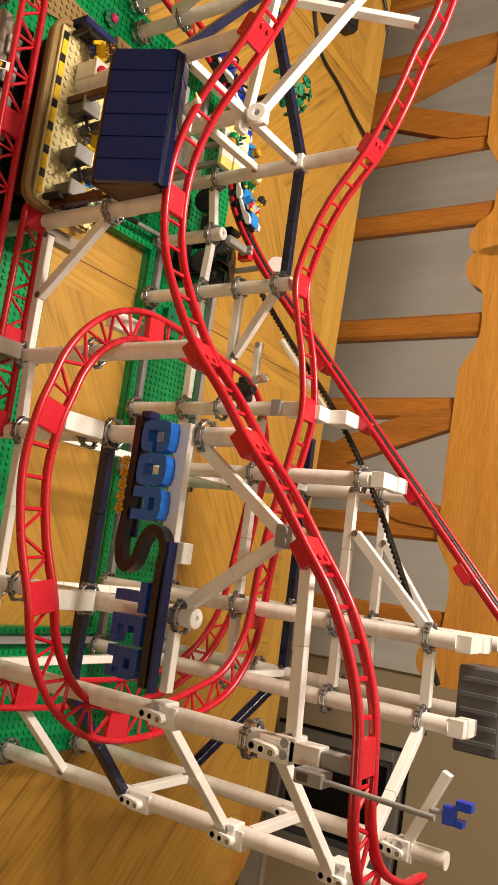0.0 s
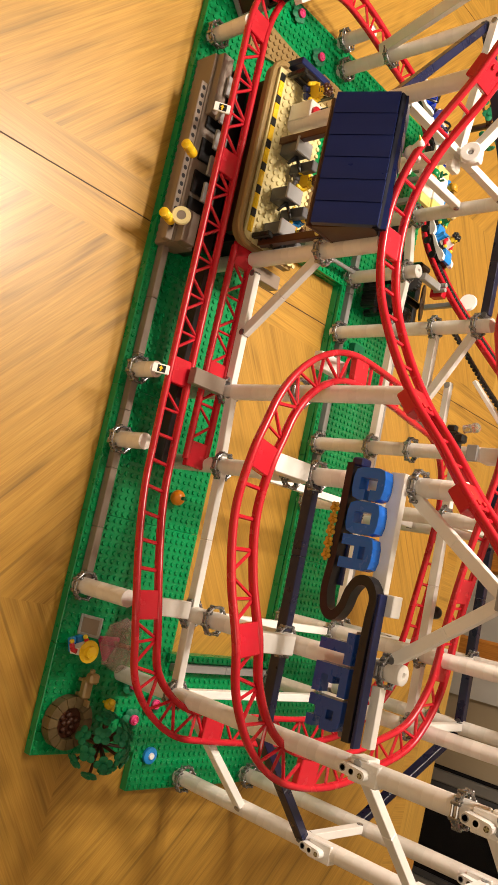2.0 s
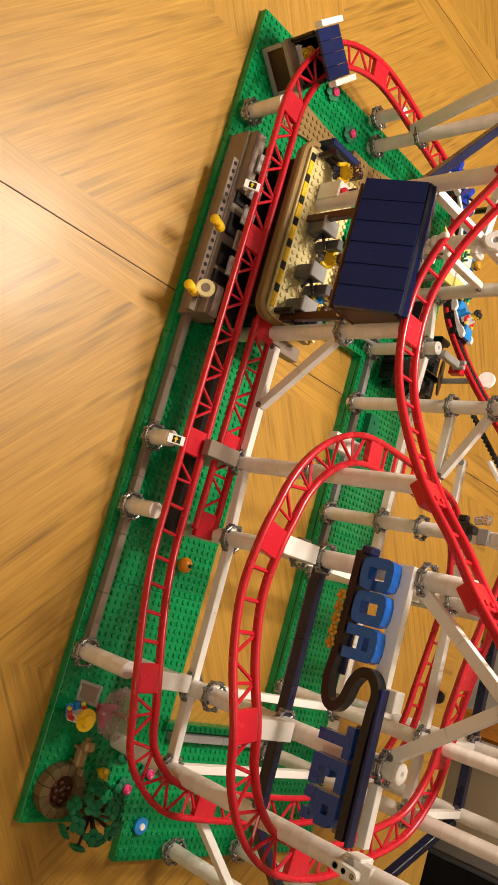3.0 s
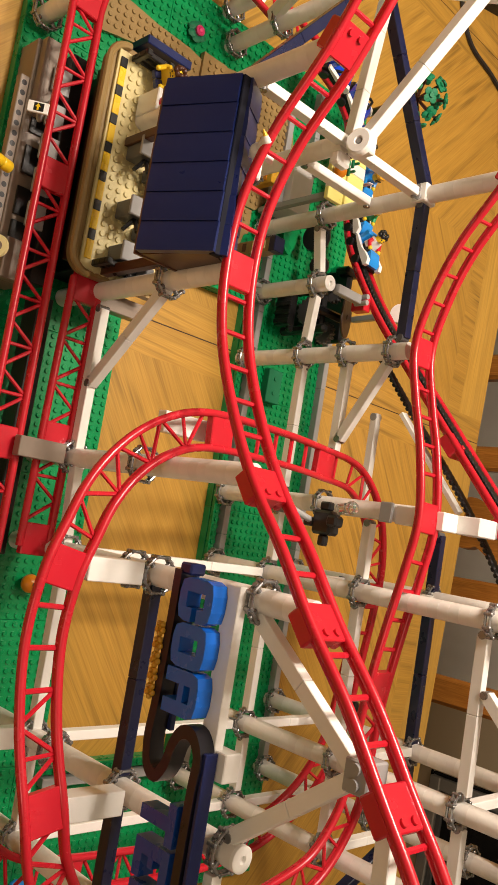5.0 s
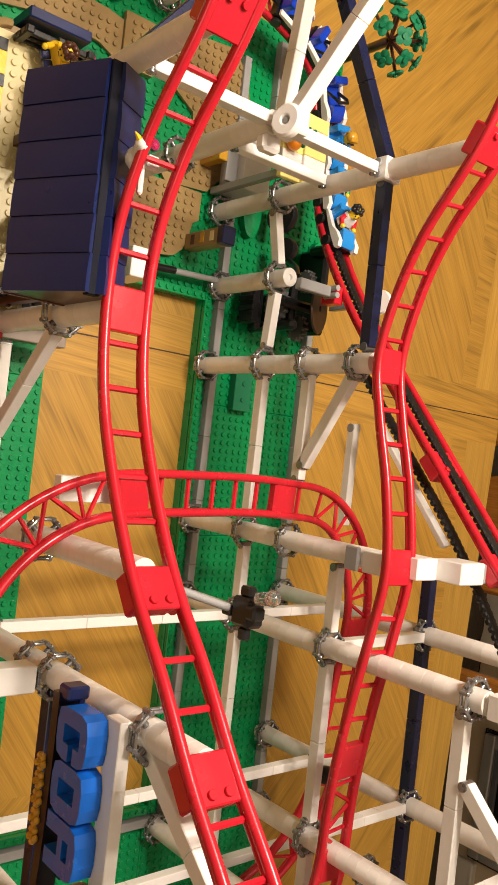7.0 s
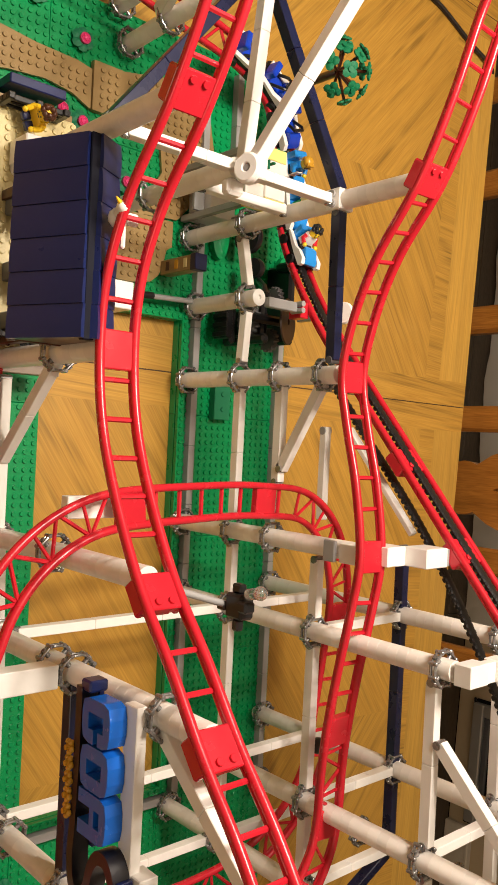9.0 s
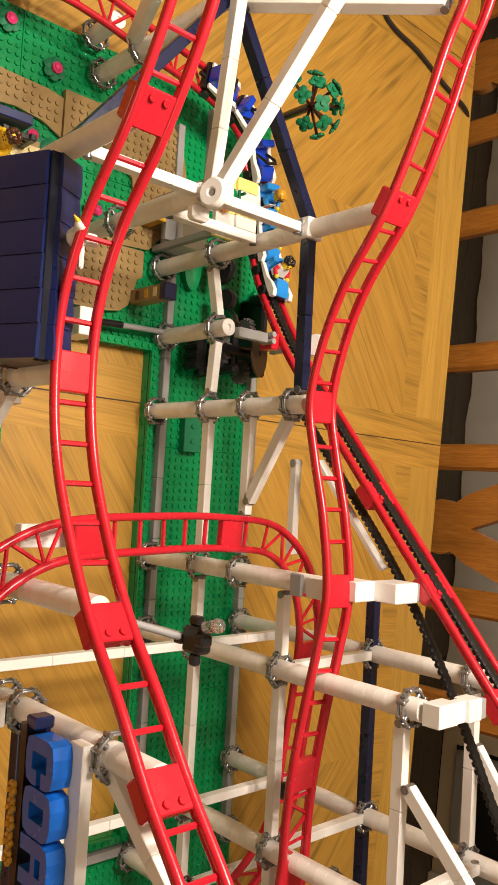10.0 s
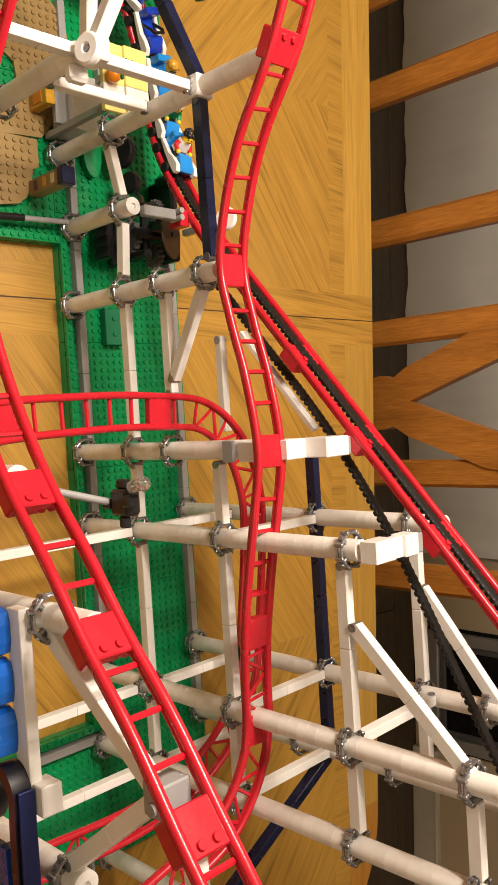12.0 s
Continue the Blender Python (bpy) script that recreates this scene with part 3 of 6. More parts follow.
Y0, YB, YF = 1.2, 17.2, -27.2
for args in (
    (-10.6, 0.4, 0, 37.5, (1.4, 12.2)),
    (-2.0, 1.6, 0, 13.4, (1.4, 11.4), True),
    (7.6, 0.9, 0, 28.0, (1.4, 11.6, 18.6, 25.4)),
    (25.8, Y0, 0, 32.2, (1.4, 11.2, 18.2)),
    (35.0, Y0, 0, 43.2, (1.4, 11.0, 25.4, 41.9)),
    (53.2, Y0, 0, 56.0, (1.4, 11.2, 25.4, 40.6, 53.0)),
    (62.6, Y0, 0, 56.0, (1.4, 11.2, 25.4, 40.6, 53.0)),
    (35.0, YB, 0, 42.5, (1.4, 24.6, 38.0)),
    (53.6, YB, 0, 56.0, (1.4, 24.8, 38.2, 46.0)),
    (63.0, YB, 0, 56.0, (1.4, 20.0, 34.0)),
    (-10.6, -27.2, 0, 35.5, ()),
    (-10.6, -13.6, 0, 26.6, (12.5,)),
    (8.0, YF, 0, 27.6, (19.2,)),
    (25.8, YF, 0, 34.6, (8.2, 20.2)),
    (35.3, YF, 0, 42.6, (10.2, 21.4, 25.0, 38.0)),
    (53.5, YF, 0, 39.2, (10.2, 14.2, 25.0, 38.2), True),
    (63.0, YF, 0, 50.6, (10.5, 48.0)),
    (76.4, -13.0, 0, 57.0, (1.4,)),
    (76.6, 0.6, 0, 57.0, (1.4,)),
    (-31.8, -10.2, 0, 46.0, (1.4, 9.6)),
    (-36.0, -11.6, 0, 5.6, (1.4,), True),
    (-20.6, -36.2, 0, 7.0, (1.4,)),
    (25.7, -36.4, 0, 5.0, (1.4,)),
    (34.7, -36.6, 0, 5.6, (1.4,)),
    (52.8, -36.8, 0, 9.0, (1.4,)),
):
    column(*args)


# ---- beams ----
def beam(p0, p1, mat=WHITE, label="white brick brace bar between two coaster supports", w=1.0, h=1.2, name="brace_bar"):
    ob = thing(name, label, "brace bar", "coaster brace bars")
    m, length = along(p0, p1)
    n = max(1, int(round(length / 8.0)))
    g = Geo()
    for k in range(n):
        g.box((length * k / n + 0.015, -w / 2, -h / 2), (length * (k + 1) / n - 0.015, w / 2, h / 2), 0.06, m)
    part("bricks", g, mat, ob)
    for d in (0.0, length):
        part("hinge", Geo().cyl(m @ Vector((d, -w / 2 - 0.12, 0)), m @ Vector((d, w / 2 + 0.12, 0)), 0.42, 10), STEEL if mat is not DEEP_NAVY else DARK_GREY, ob)
    return ob


ROW = [(-10.6, 0.4), (-2.0, 1.6), (7.2, Y0), (25.8, Y0), (35.0, Y0), (53.2, Y0), (62.6, Y0)]
for (xa, ya), (xb, yb) in zip(ROW, ROW[1:]):
    beam((xa + 1.6, ya, 11.4), (xb - 1.6, yb, 11.4))
for xa, xb, y, z in ((7.2, 21.0, Y0, 18.6), (25.8, 35.0, Y0, 25.4), (35.0, 53.2, Y0, 25.4), (53.2, 62.6, Y0, 25.4), (35.0, 53.2, Y0, 41.0), (53.2, 62.6, Y0, 41.0), (53.2, 62.6, Y0, 53.2), (35.0, 53.6, YB, 38.2), (53.6, 63.0, YB, 38.2)):
    beam((xa + 1.5, y, z), (xb - 1.5, y, z))
for x, ya, yb, z in ((62.8, Y0, YF, 10.6), (53.4, Y0, YF, 10.4), (35.0, Y0, YF, 11.0), (35.0, Y0, YB, 11.0), (53.4, Y0, YB, 11.0), (62.8, Y0, YB, 11.0), (35.0, Y0, YB, 25.0), (53.4, Y0, YB, 25.0), (62.8, Y0, YB, 25.0), (53.4, Y0, YB, 40.0), (-10.6, -27.2, 0.4, 26.4), (-10.6, -13.6, 0.4, 19.6), (76.5, -13.0, 0.6, 39.5), (76.5, -13.0, 0.6, 22.0)):
    s = 1 if yb > ya else -1
    beam((x, ya + 1.3 * s, z), (x, yb - 1.3 * s, z))
for p0, p1 in (
    ((8.4, Y0, 25.0), (18.0, Y0, 19.2)),
    ((42.0, Y0, 42.0), (53.0, Y0, 53.2)),
    ((42.0, YB, 38.8), (53.6, YB, 47.5)),
    ((36.2, YF, 37.6), (44.4, YF, 48.6)),
    ((52.4, YF, 38.6), (44.8, YF, 48.8)),
    ((46.2, YF, 51.6), (62.0, YF, 52.2)),
    ((63.0, YF, 37.4), (76.2, -13.6, 37.6)),
    ((63.0, YF, 50.6), (77.0, -13.6, 51.0)),
    ((63.6, -26.0, 11.6), (76.0, -13.8, 12.4)),
    ((76.4, -13.0, 53.0), (63.0, Y0, 53.0)),
    ((10.0, YF, 8.5), (25.0, YF, 8.5)),
    ((26.4, YF, 9.0), (35.0, YF, 9.6)),
    ((36.0, YF, 10.0), (53.0, YF, 10.2)),
    ((54.0, YF, 10.2), (62.4, YF, 10.4)),
    ((8.6, YF, 19.0), (18.0, YF, 8.9)),
):
    beam(p0, p1)
for p0, p1 in (
    ((-9.4, 0.4, 26.8), (6.0, Y0, 26.2)),
    ((-11.6, 0.2, 26.9), (-31.0, -9.4, 25.0)),
    ((-11.6, -26.6, 25.0), (-31.0, -11.0, 25.4)),
    ((36.2, YF, 24.6), (52.4, YF, 24.6)),
    ((54.4, YF, 24.6), (62.2, YF, 24.6)),
    ((27.0, YB, 24.4), (53.0, YB, 24.4)),
    ((54.4, YB, 24.4), (62.2, YB, 24.4)),
    ((64.0, YB, 24.0), (76.4, 1.6, 20.4)),
    ((63.8, -26.0, 23.4), (76.0, -13.8, 22.6)),
):
    beam(p0, p1, DEEP_NAVY, "navy blue brick brace bar between two coaster supports", 1.1, 1.3)


# ---- tracks ----
def spline(pts, step=0.8):
    """A smooth curve through the points, at even steps."""
    p = [Vector(q) for q in pts]
    p = [2 * p[0] - p[1]] + p + [2 * p[-1] - p[-2]]
    out = []
    for i in range(1, len(p) - 2):
        a, b, c, d = p[i - 1 : i + 3]
        ta, tb = (b - a).length ** 0.5, (c - b).length ** 0.5
        tc = (d - c).length ** 0.5
        m1 = ((b - a) / ta - (c - a) / (ta + tb) + (c - b) / tb) * tb
        m2 = ((c - b) / tb - (d - b) / (tb + tc) + (d - c) / tc) * tb
        n = max(2, int((c - b).length / step))
        for k in range(n):
            t = k / n
            out.append(b * (2 * t**3 - 3 * t**2 + 1) + m1 * (t**3 - 2 * t**2 + t) + c * (-2 * t**3 + 3 * t**2) + m2 * (t**3 - t**2))
    out.append(p[-2])
    # even out
    even, rest = [out[0]], 0.0
    for a, b in zip(out, out[1:]):
        d = (b - a).length
        while rest + d >= step:
            a = a + (b - a) * ((step - rest) / d)
            even.append(a)
            d, rest = (b - a).length, 0.0
        rest += d
    return even


GAUGE = 1.62


def frames(path):
    out = []
    for i, p in enumerate(path):
        t = (path[min(i + 1, len(path) - 1)] - path[max(i - 1, 0)]).normalized()
        side = Vector((t.y, -t.x, 0))
        side = side.normalized() if side.length > 1e-4 else Vector((0, -1, 0))
        out.append((p, t, side, side.cross(t)))
    return out


PLATE = Geo().box((-1.6, -1.45, -0.75), (1.6, 1.45, 0.12), 0.1).mesh("joint_plate", RED)
BRACKET = Geo().box((-1.5, -1.45, -0.75), (1.5, 1.45, 0.12), 0.1)
BRACKET.box((-1.35, -1.95, -1.5), (1.35, -1.35, -0.1), 0.15).box((-1.35, 1.35, -1.5), (1.35, 1.95, -0.1), 0.15).box((-1.2, -1.3, -1.7), (1.2, 1.3, -0.7), 0.1)
BRACKET.studs([(-0.9, -0.6), (-0.9, 0.6)], 0.12, 12)
BRACKET = BRACKET.mesh("joint_bracket", RED)


def track(pts, zigzag, plates=(), brackets=(), step=4, label="bright red plastic coaster track with round rails"):
    """Rails, ties, plates and brackets along a path. zigzag says, for a place, whether the ties run crosswise there."""
    fr = frames(spline(pts))
    n = len(fr)
    ob = thing("coaster_track", label, "track", "coaster tracks")
    for sgn in (-1, 1):
        g = Geo().tube([p + side * (GAUGE * sgn) for p, t, side, up in fr], 0.37, 10)
        g.tube([p + side * (GAUGE * sgn * 0.97) - up * 0.36 for p, t, side, up in fr], 0.31, 8)
        part("rail", g, RED, ob)
    spot = lambda q: min(range(1, n - 1), key=lambda i: (fr[i][0] - Vector(q)).length)  # noqa: E731
    flat, deep = [spot(q) for q in plates], [spot(q) for q in brackets]
    taken = flat + deep
    i, zig = 2, 1
    while i < n - 4:
        p, t, side, up = fr[i]
        low = -up * 0.35
        free = not any(abs(i - j) <= 2 for j in taken)
        if zigzag(p):
            q, _, side2, up2 = fr[i + 3]
            if not any(abs(i + 1.5 - j) <= 2.4 for j in taken):
                part("tie", Geo().tube([p + side * (GAUGE * zig) + low, q - side2 * (GAUGE * zig) + low], 0.2, 6), RED, ob)
            if free and zig > 0:
                part("tie", Geo().tube([p + side * GAUGE + low, p - side * GAUGE + low], 0.18, 6), RED, ob)
            zig, i = -zig, i + 3
        else:
            if free:
                part("tie", Geo().tube([p + side * GAUGE + low, p - side * GAUGE + low], 0.23, 6), RED, ob)
            i += step
    for some, data, name in ((flat, PLATE, "joint_plate"), (deep, BRACKET, "joint_bracket")):
        for j in some:
            p, t, side, up = fr[j]
            m = Matrix((t, side, up)).transposed().to_4x4()
            if name == "joint_bracket" and t.z > 0:
                m = m @ Matrix.Rotation(radians(180), 4, "Z")
            m.translation = p * S
            part(name, data, None, ob).matrix_world = m
    return ob


def arc(cx, cy, r, a0, a1, z0, z1, n=8):
    return [(cx + r * math.cos(radians(a0 + (a1 - a0) * k / n)), cy + r * math.sin(radians(a0 + (a1 - a0) * k / n)), z0 + (z1 - z0) * k / n) for k in range(n + 1)]


# the first drop, in front, from the top turn on the far right
MAIN = [(76.0, -13.0, 60.0), (75.4, -18.5, 60.0), (72.5, -24.2, 59.8), (68.0, -26.8, 59.6), (62.9, YF, 59.4), (58.5, YF, 59.0), (53.5, YF, 57.4), (49.3, YF, 55.2), (45.2, YF, 52.1), (40.3, YF, 48.4), (35.8, YF, 44.3), (31.1, YF, 40.6), (26.0, YF, 36.2), (19.5, YF, 32.2), (14.1, YF, 29.9), (8.4, YF, 29.0), (2.6, YF, 29.5), (-3.0, YF, 32.0), (-9.8, YF, 37.4), (-17.9, YF, 42.0), (-25.0, YF, 44.0), (-33.0, YF, 46.0)]
track(MAIN, lambda p: p.x > 63.5, [(8.4, YF, 29.0), (62.2, YF, 59.4), (76, -14.5, 60)], [(45.2, YF, 52.1), (35.8, YF, 44.3), (26.5, YF, 36.5), (-9.8, YF, 37.4)])
# the second hill, the loop under it, the brake run and the lift
LIFT = [(-29.6, 9.3, 6.2), (-25.9, 10.8, 6.0), (-21.4, 11.8, 6.0), (-18.0, 12.0, 6.3), (-12.0, 11.8, 7.8), (-6.0, 11.4, 11.2), (0, 11, 15.6)] + [(x, 11.0, 15.4 + 0.865 * x) for x in (6, 12, 20, 30, 40, 50, 56)]
SECOND = [(-33.0, 0, 48.0), (-26.9, 0, 46.2), (-23.6, 0, 44.6), (-16.8, -0.4, 42.4), (-9.8, -0.6, 39.2), (-3.4, 0.0, 34.0), (2.0, 0.6, 31.0), (7.7, 0.9, 29.5), (13.0, 1.0, 30.4), (19.0, 1.0, 32.0), (26.3, 1.0, 33.0), (32.0, 0.6, 32.4), (38.0, 0.4, 31.3), (44.2, 0.3, 30.3), (49.0, 0.8, 29.4), (54.0, 1.2, 28.8), (57.6, 0.5, 28.6), (62.5, -3.2, 28.4), (65.0, -9.3, 28), (66.6, -17, 28), (66.5, -23, 28), (65.3, -27.8, 28), (62.7, -31.7, 28), (58.1, -35, 28), (53.5, -36.4, 28), (47.5, -37.2, 26.3), (41.0, -37.5, 25.3), (35.4, -37.1, 25.6)]
SECOND += arc(36.4, -21.8, 14.8, 254, 190, 25.5, 24.5, 5) + [(21.3, -14.0, 22.8), (21.4, -3.0, 20.6), (22.3, 4.6, 20), (26, 9.8, 19.3), (32, 12.4, 18.8), (38, 12.8, 18.2), (47.5, 12.4, 17.3), (52.6, 12.0, 16.9), (57, 10.8, 16.3), (61.4, 7.8, 15.6), (65, 1.8, 15.0), (66.3, -5, 14.4), (66.3, -17, 13.6), (66, -23.6, 13.4), (65.5, -28, 13.2), (63.6, -31.6, 13), (60.5, -34.4, 12.8), (56.2, -35.6, 12.7), (53, -36.2, 12.4), (46.0, -36.2, 10.4), (40.0, -35.6, 8.6), (34.0, -35.0, 7.7), (25.7, -34.9, 7.5), (12.0, -34.9, 7.5), (-1.6, -34.9, 7.5), (-17.0, -34.9, 7.5), (-20.8, -34.9, 7.5), (-25.9, -33.7, 7.5), (-30.9, -31, 7.5), (-34.1, -27.3, 7.5), (-36.2, -20.5, 7.5), (-35.9, -14.6, 7.5), (-34.6, -8.0, 7.5), (-33.4, 0.0, 7.2), (-32.0, 5.6, 6.6)] + LIFT


def crossed(p):
    if p.z > 18.5:
        return p.x > 46 or (p.x < 34 and p.y < -23 and p.z < 26) or (p.x < 33 and p.y > 1 and p.z < 21.5)
    if p.x > 54 or p.x < -17 and p.y < 6:
        return True
    return p.y < -30 and -18 < p.x < 33 and p.z < 9 or (p.y > 4 and 20 < p.x < 34 and p.z < 19.5)


track(SECOND, crossed, [(7.7, 0.9, 29.5), (26.3, 1, 33.0), (44.2, 0.3, 30.3), (54.2, 1.2, 28.8), (66.6, -22.6, 28), (53.5, -36.4, 28), (35.4, -37.1, 25.6), (21.8, -22, 24.3), (21.6, -2.0, 20.3), (36, 12.7, 18.4), (66, -23, 13.4), (53, -36.3, 12.6), (25.7, -34.8, 7.5), (-1.6, -34.9, 7.5), (-20.5, -35, 7.5), (-36.2, -20.5, 7.5), (-20.4, 12, 6)], [(-9.8, -0.6, 39.2), (16.5, 11, 29.7), (25.6, 11, 37.5), (35, 11, 45.7), (44.4, 11, 53.8)])
# a short spare length of track beside the brake run
track([(7.4, -29.0, 7.5), (20, -29.2, 7.5), (35.6, -29.4, 7.5)], lambda p: True, [(24.0, -29.2, 7.5), (8.6, -29.0, 7.5), (34.6, -29.4, 7.5)])


# ---- chairs ----
def chair(cx):
    ob = thing("dining_chair", "honey oak dining chair with flat slats and a shaped crest rail", "chair", "chairs at the table")
    ob.rotation_euler = (0, 0, TILT)
    yb = 75.2
    knob_side = [(p.x, p.y) for p in spline([(-47.6, 36, 0), (-47.5, 29, 0), (-45.4, 25.4, 0), (-42.0, 24.8, 0), (-39.0, 26.4, 0), (-37.0, 29.0, 0), (-33.0, 29.6, 0), (-28.0, 29.8, 0), (-24.6, 29.2, 0), (-21.0, 27.2, 0), (-18.6, 26.0, 0)], 0.8)]
    low = knob_side + [(0, 25.8)] + [(-x, z) for x, z in knob_side[::-1]]
    crest = low + [(46.0, 42), (36, 47), (20, 50), (0, 51), (-20, 50), (-36, 47), (-46.0, 42)]
    m = Matrix.Translation((cx - 3.0, yb + 1.6, 0)) @ Matrix.Rotation(radians(90), 4, "X")
    part("crest_rail", Geo().prism(crest, 0, 3.2, m), LIT_CREST_WOOD, ob)
    for sx in (-32.8, 32.8):
        part("back_post", Geo().bar((cx + sx, yb, FLOOR_Z), (cx + sx, yb + 0.6, 33), 5.4, 3.0, 0.7, (0, 1, 0)), SHADED_CHAIR_WOOD, ob)
    for sx in (-13.4, 13.4):
        part("slat", Geo().bar((cx + sx, yb, -36), (cx + sx, yb + 0.6, 28), 5.0, 2.2, 0.6, (0, 1, 0)), SHADED_CHAIR_WOOD, ob)
    # the middle splat: a round knob that opens into a fork below the crest
    fork = [(-3.4, -36), (3.4, -36), (3.4, -12)] + [(5.2 * math.cos(radians(a)), -4.6 + 5.2 * math.sin(radians(a))) for a in range(-50, 31, 16)]
    fork += [(6.4, 1.0), (12.4, 17), (13.4, 26), (8.6, 26), (0, 1.8)]
    fork += [(-x, z) for x, z in fork[-2::-1]]
    mf = Matrix.Translation((cx, yb + 1.1, 0)) @ Matrix.Rotation(radians(90), 4, "X")
    part("splat", Geo().prism(fork, 0, 2.2, mf), SHADED_CHAIR_WOOD, ob)
    part("lower_rail", Geo().box((cx - 30, yb - 0.9, -40), (cx + 30, yb + 0.9, -35.2), 0.4), SHADED_CHAIR_WOOD, ob)
    part("seat", Geo().box((cx - 34, yb - 52, -43), (cx + 34, yb - 1.6, -40.2), 0.9), SHADED_CHAIR_WOOD, ob)
    for sx in (-29.0, 29.0):
        part("front_leg", Geo().lathe([(1.4, FLOOR_Z), (1.9, -80), (1.5, -60), (2.1, -50), (2.1, -43)], 14, Matrix.Translation((cx + sx, yb - 46, 0))), SHADED_CHAIR_WOOD, ob)
    return ob


chair(16.3)
chair(-76.7)


# ---- helpers for small things ----
def mixed(name, pieces, smooth=40):
    """One mesh out of several (shape, material) pairs."""
    every = Geo()
    slots, index = [], []
    for geo, mat in pieces:
        if mat not in slots:
            slots.append(mat)
        every.add(geo.v, geo.f)
        index += [slots.index(mat)] * len(geo.f)
    me = every.mesh(name, slots[0], smooth)
    for mat in slots[1:]:
        me.materials.append(mat)
    me.polygons.foreach_set("material_index", index)
    return me


def ball(g, c, r, n=12, squash=1.0):
    rows = [(max(0.001, r * math.sin(math.pi * k / 8)), -r * squash * math.cos(math.pi * k / 8)) for k in range(9)]
    return g.lathe(rows, n, Matrix.Translation(c))


def place(ob, m):
    """Set an object by a matrix in studs."""
    m = m.copy()
    m.translation = m.translation * S
    ob.matrix_world = m
    return ob


def frame_on(path, s):
    """The frame at arc length s (studs) along a path of even 0.8 steps: x ahead, y to the left, z up."""
    i = min(max(s / 0.8, 0), len(path) - 2)
    k = int(i)
    p, t, side, up = path[k]
    q = path[k + 1][0]
    m = Matrix((t, -side, up)).transposed().to_4x4()
    m.translation = p.lerp(q, i - k)
    return m


# ---- lift: chains and struts ----
LIFT_LINE = frames(spline(LIFT))


def chain(name, path, label):
    ob = thing(name, label, "chain")
    g = Geo().tube([p + up * 0.14 for p, t, side, up in path], 0.31, 8, flat=1.75)
    part("band", g, CHAIN, ob)
    link = Geo().box((-0.27, -0.6, -0.24), (0.27, 0.6, 0.36), 0.12).mesh("link", CHAIN)
    for k in range(int(len(path) * 0.8 / 0.75)):
        place(part("link", link, None, ob), frame_on(path, k * 0.75))
    return ob


chain("lift_chain", [f for f in LIFT_LINE if f[0].x > -9], "black ribbed plastic lift chain between the red rails")
chain("return_chain", frames(spline([(5.0, 9.4, 16.5), (12.0, 10.6, 21.6), (24.0, 11.6, 31.2), (35.0, 12.2, 38.2), (50.0, 13.0, 45.4), (60.0, 13.5, 50.0)])), "black ribbed plastic chain returning under the lift")
strut = thing("lift_strut", "white bar beside the return chain", "strut")
part("bar", Geo().bar((13.0, 9.6, 21.6), (24.4, 10.8, 30.6), 1.0, 0.6), WHITE, strut)
strut = thing("lift_strut", "white level bar under the lift", "strut")
part("bar", Geo().box((12.8, 10.5, 16.0), (24.2, 11.5, 17.0)), WHITE, strut)
part("hinge", Geo().cyl((13.3, 10.4, 16.5), (13.3, 11.6, 16.5), 0.5, 12), LIGHT_GREY, strut)


def arm(x0, x1, y0, y1, z0, z1, label="white brick arm carrying the track"):
    """A block that carries a rail, its far end stepped."""
    ob = thing("outrigger_beam", label, "outrigger beam", "outrigger beams under the track")
    part("brick", Geo().box((x0, y0, z0), (x1, y0 + 0.46 * (y1 - y0), z1), 0.07), WHITE, ob)
    a = y0 + 0.46 * (y1 - y0) + 0.03
    part("plate", Geo().box((x0 + 0.05, a, z0 + 0.75), (x1 - 0.05, y1 - 2.04, z1 - 0.1), 0.06), WHITE, ob)
    part("end_brick", Geo().box((x0, y1 - 2.0, z0 + 0.35), (x1, y1, z1 + 0.25), 0.08), WHITE, ob)
    part("end_plate", Geo().box((x0 + 0.1, y1 + 0.02, z0 + 0.6), (x1 - 0.1, y1 + 0.7, z1 + 0.25), 0.08), LIGHT_GREY, ob)
    return ob


steps = thing("outrigger_beam", "white stepped brick arm from a support up to the lift", "outrigger beam", "outrigger beams under the track")
for y0, z0, y1, z1 in ((0.1, 29.4, 2.3, 32.3), (2.33, 31.3, 5.2, 34.0), (5.23, 33.6, 8.8, 36.6)):
    part("brick", Geo().box((25.0, y0, z0), (27.0, y1, z1), 0.09), WHITE, steps)
part("end_plate", Geo().box((25.1, 8.82, 34.4), (26.9, 9.6, 36.6), 0.08), LIGHT_GREY, steps)
part("clip", Geo().box((24.8, -0.4, 27.6), (27.0, 0.08, 29.2), 0.1), LIGHT_GREY, steps)
arm(34.0, 36.0, 0.4, 6.6, 43.6, 45.4)
arm(52.3, 54.3, 0.6, 6.6, 56.3, 58.2)
arm(61.6, 63.6, 0.4, 3.6, 56.3, 58.2)
for lx in (35.3, 53.5):
    z = 23.4 if lx < 40 else 26.0
    ob = thing("outrigger_beam", "white brick arm from a support to the loop track", "outrigger beam", "outrigger beams under the track")
    part("brick", Geo().box((lx - 1.0, -34.6, z), (lx + 1.0, -29.0, z + 1.9), 0.07), WHITE, ob)
    part("plate", Geo().box((lx - 1.0, -36.6, z + 0.6), (lx + 1.0, -34.6, z + 1.0), 0.05), WHITE, ob)
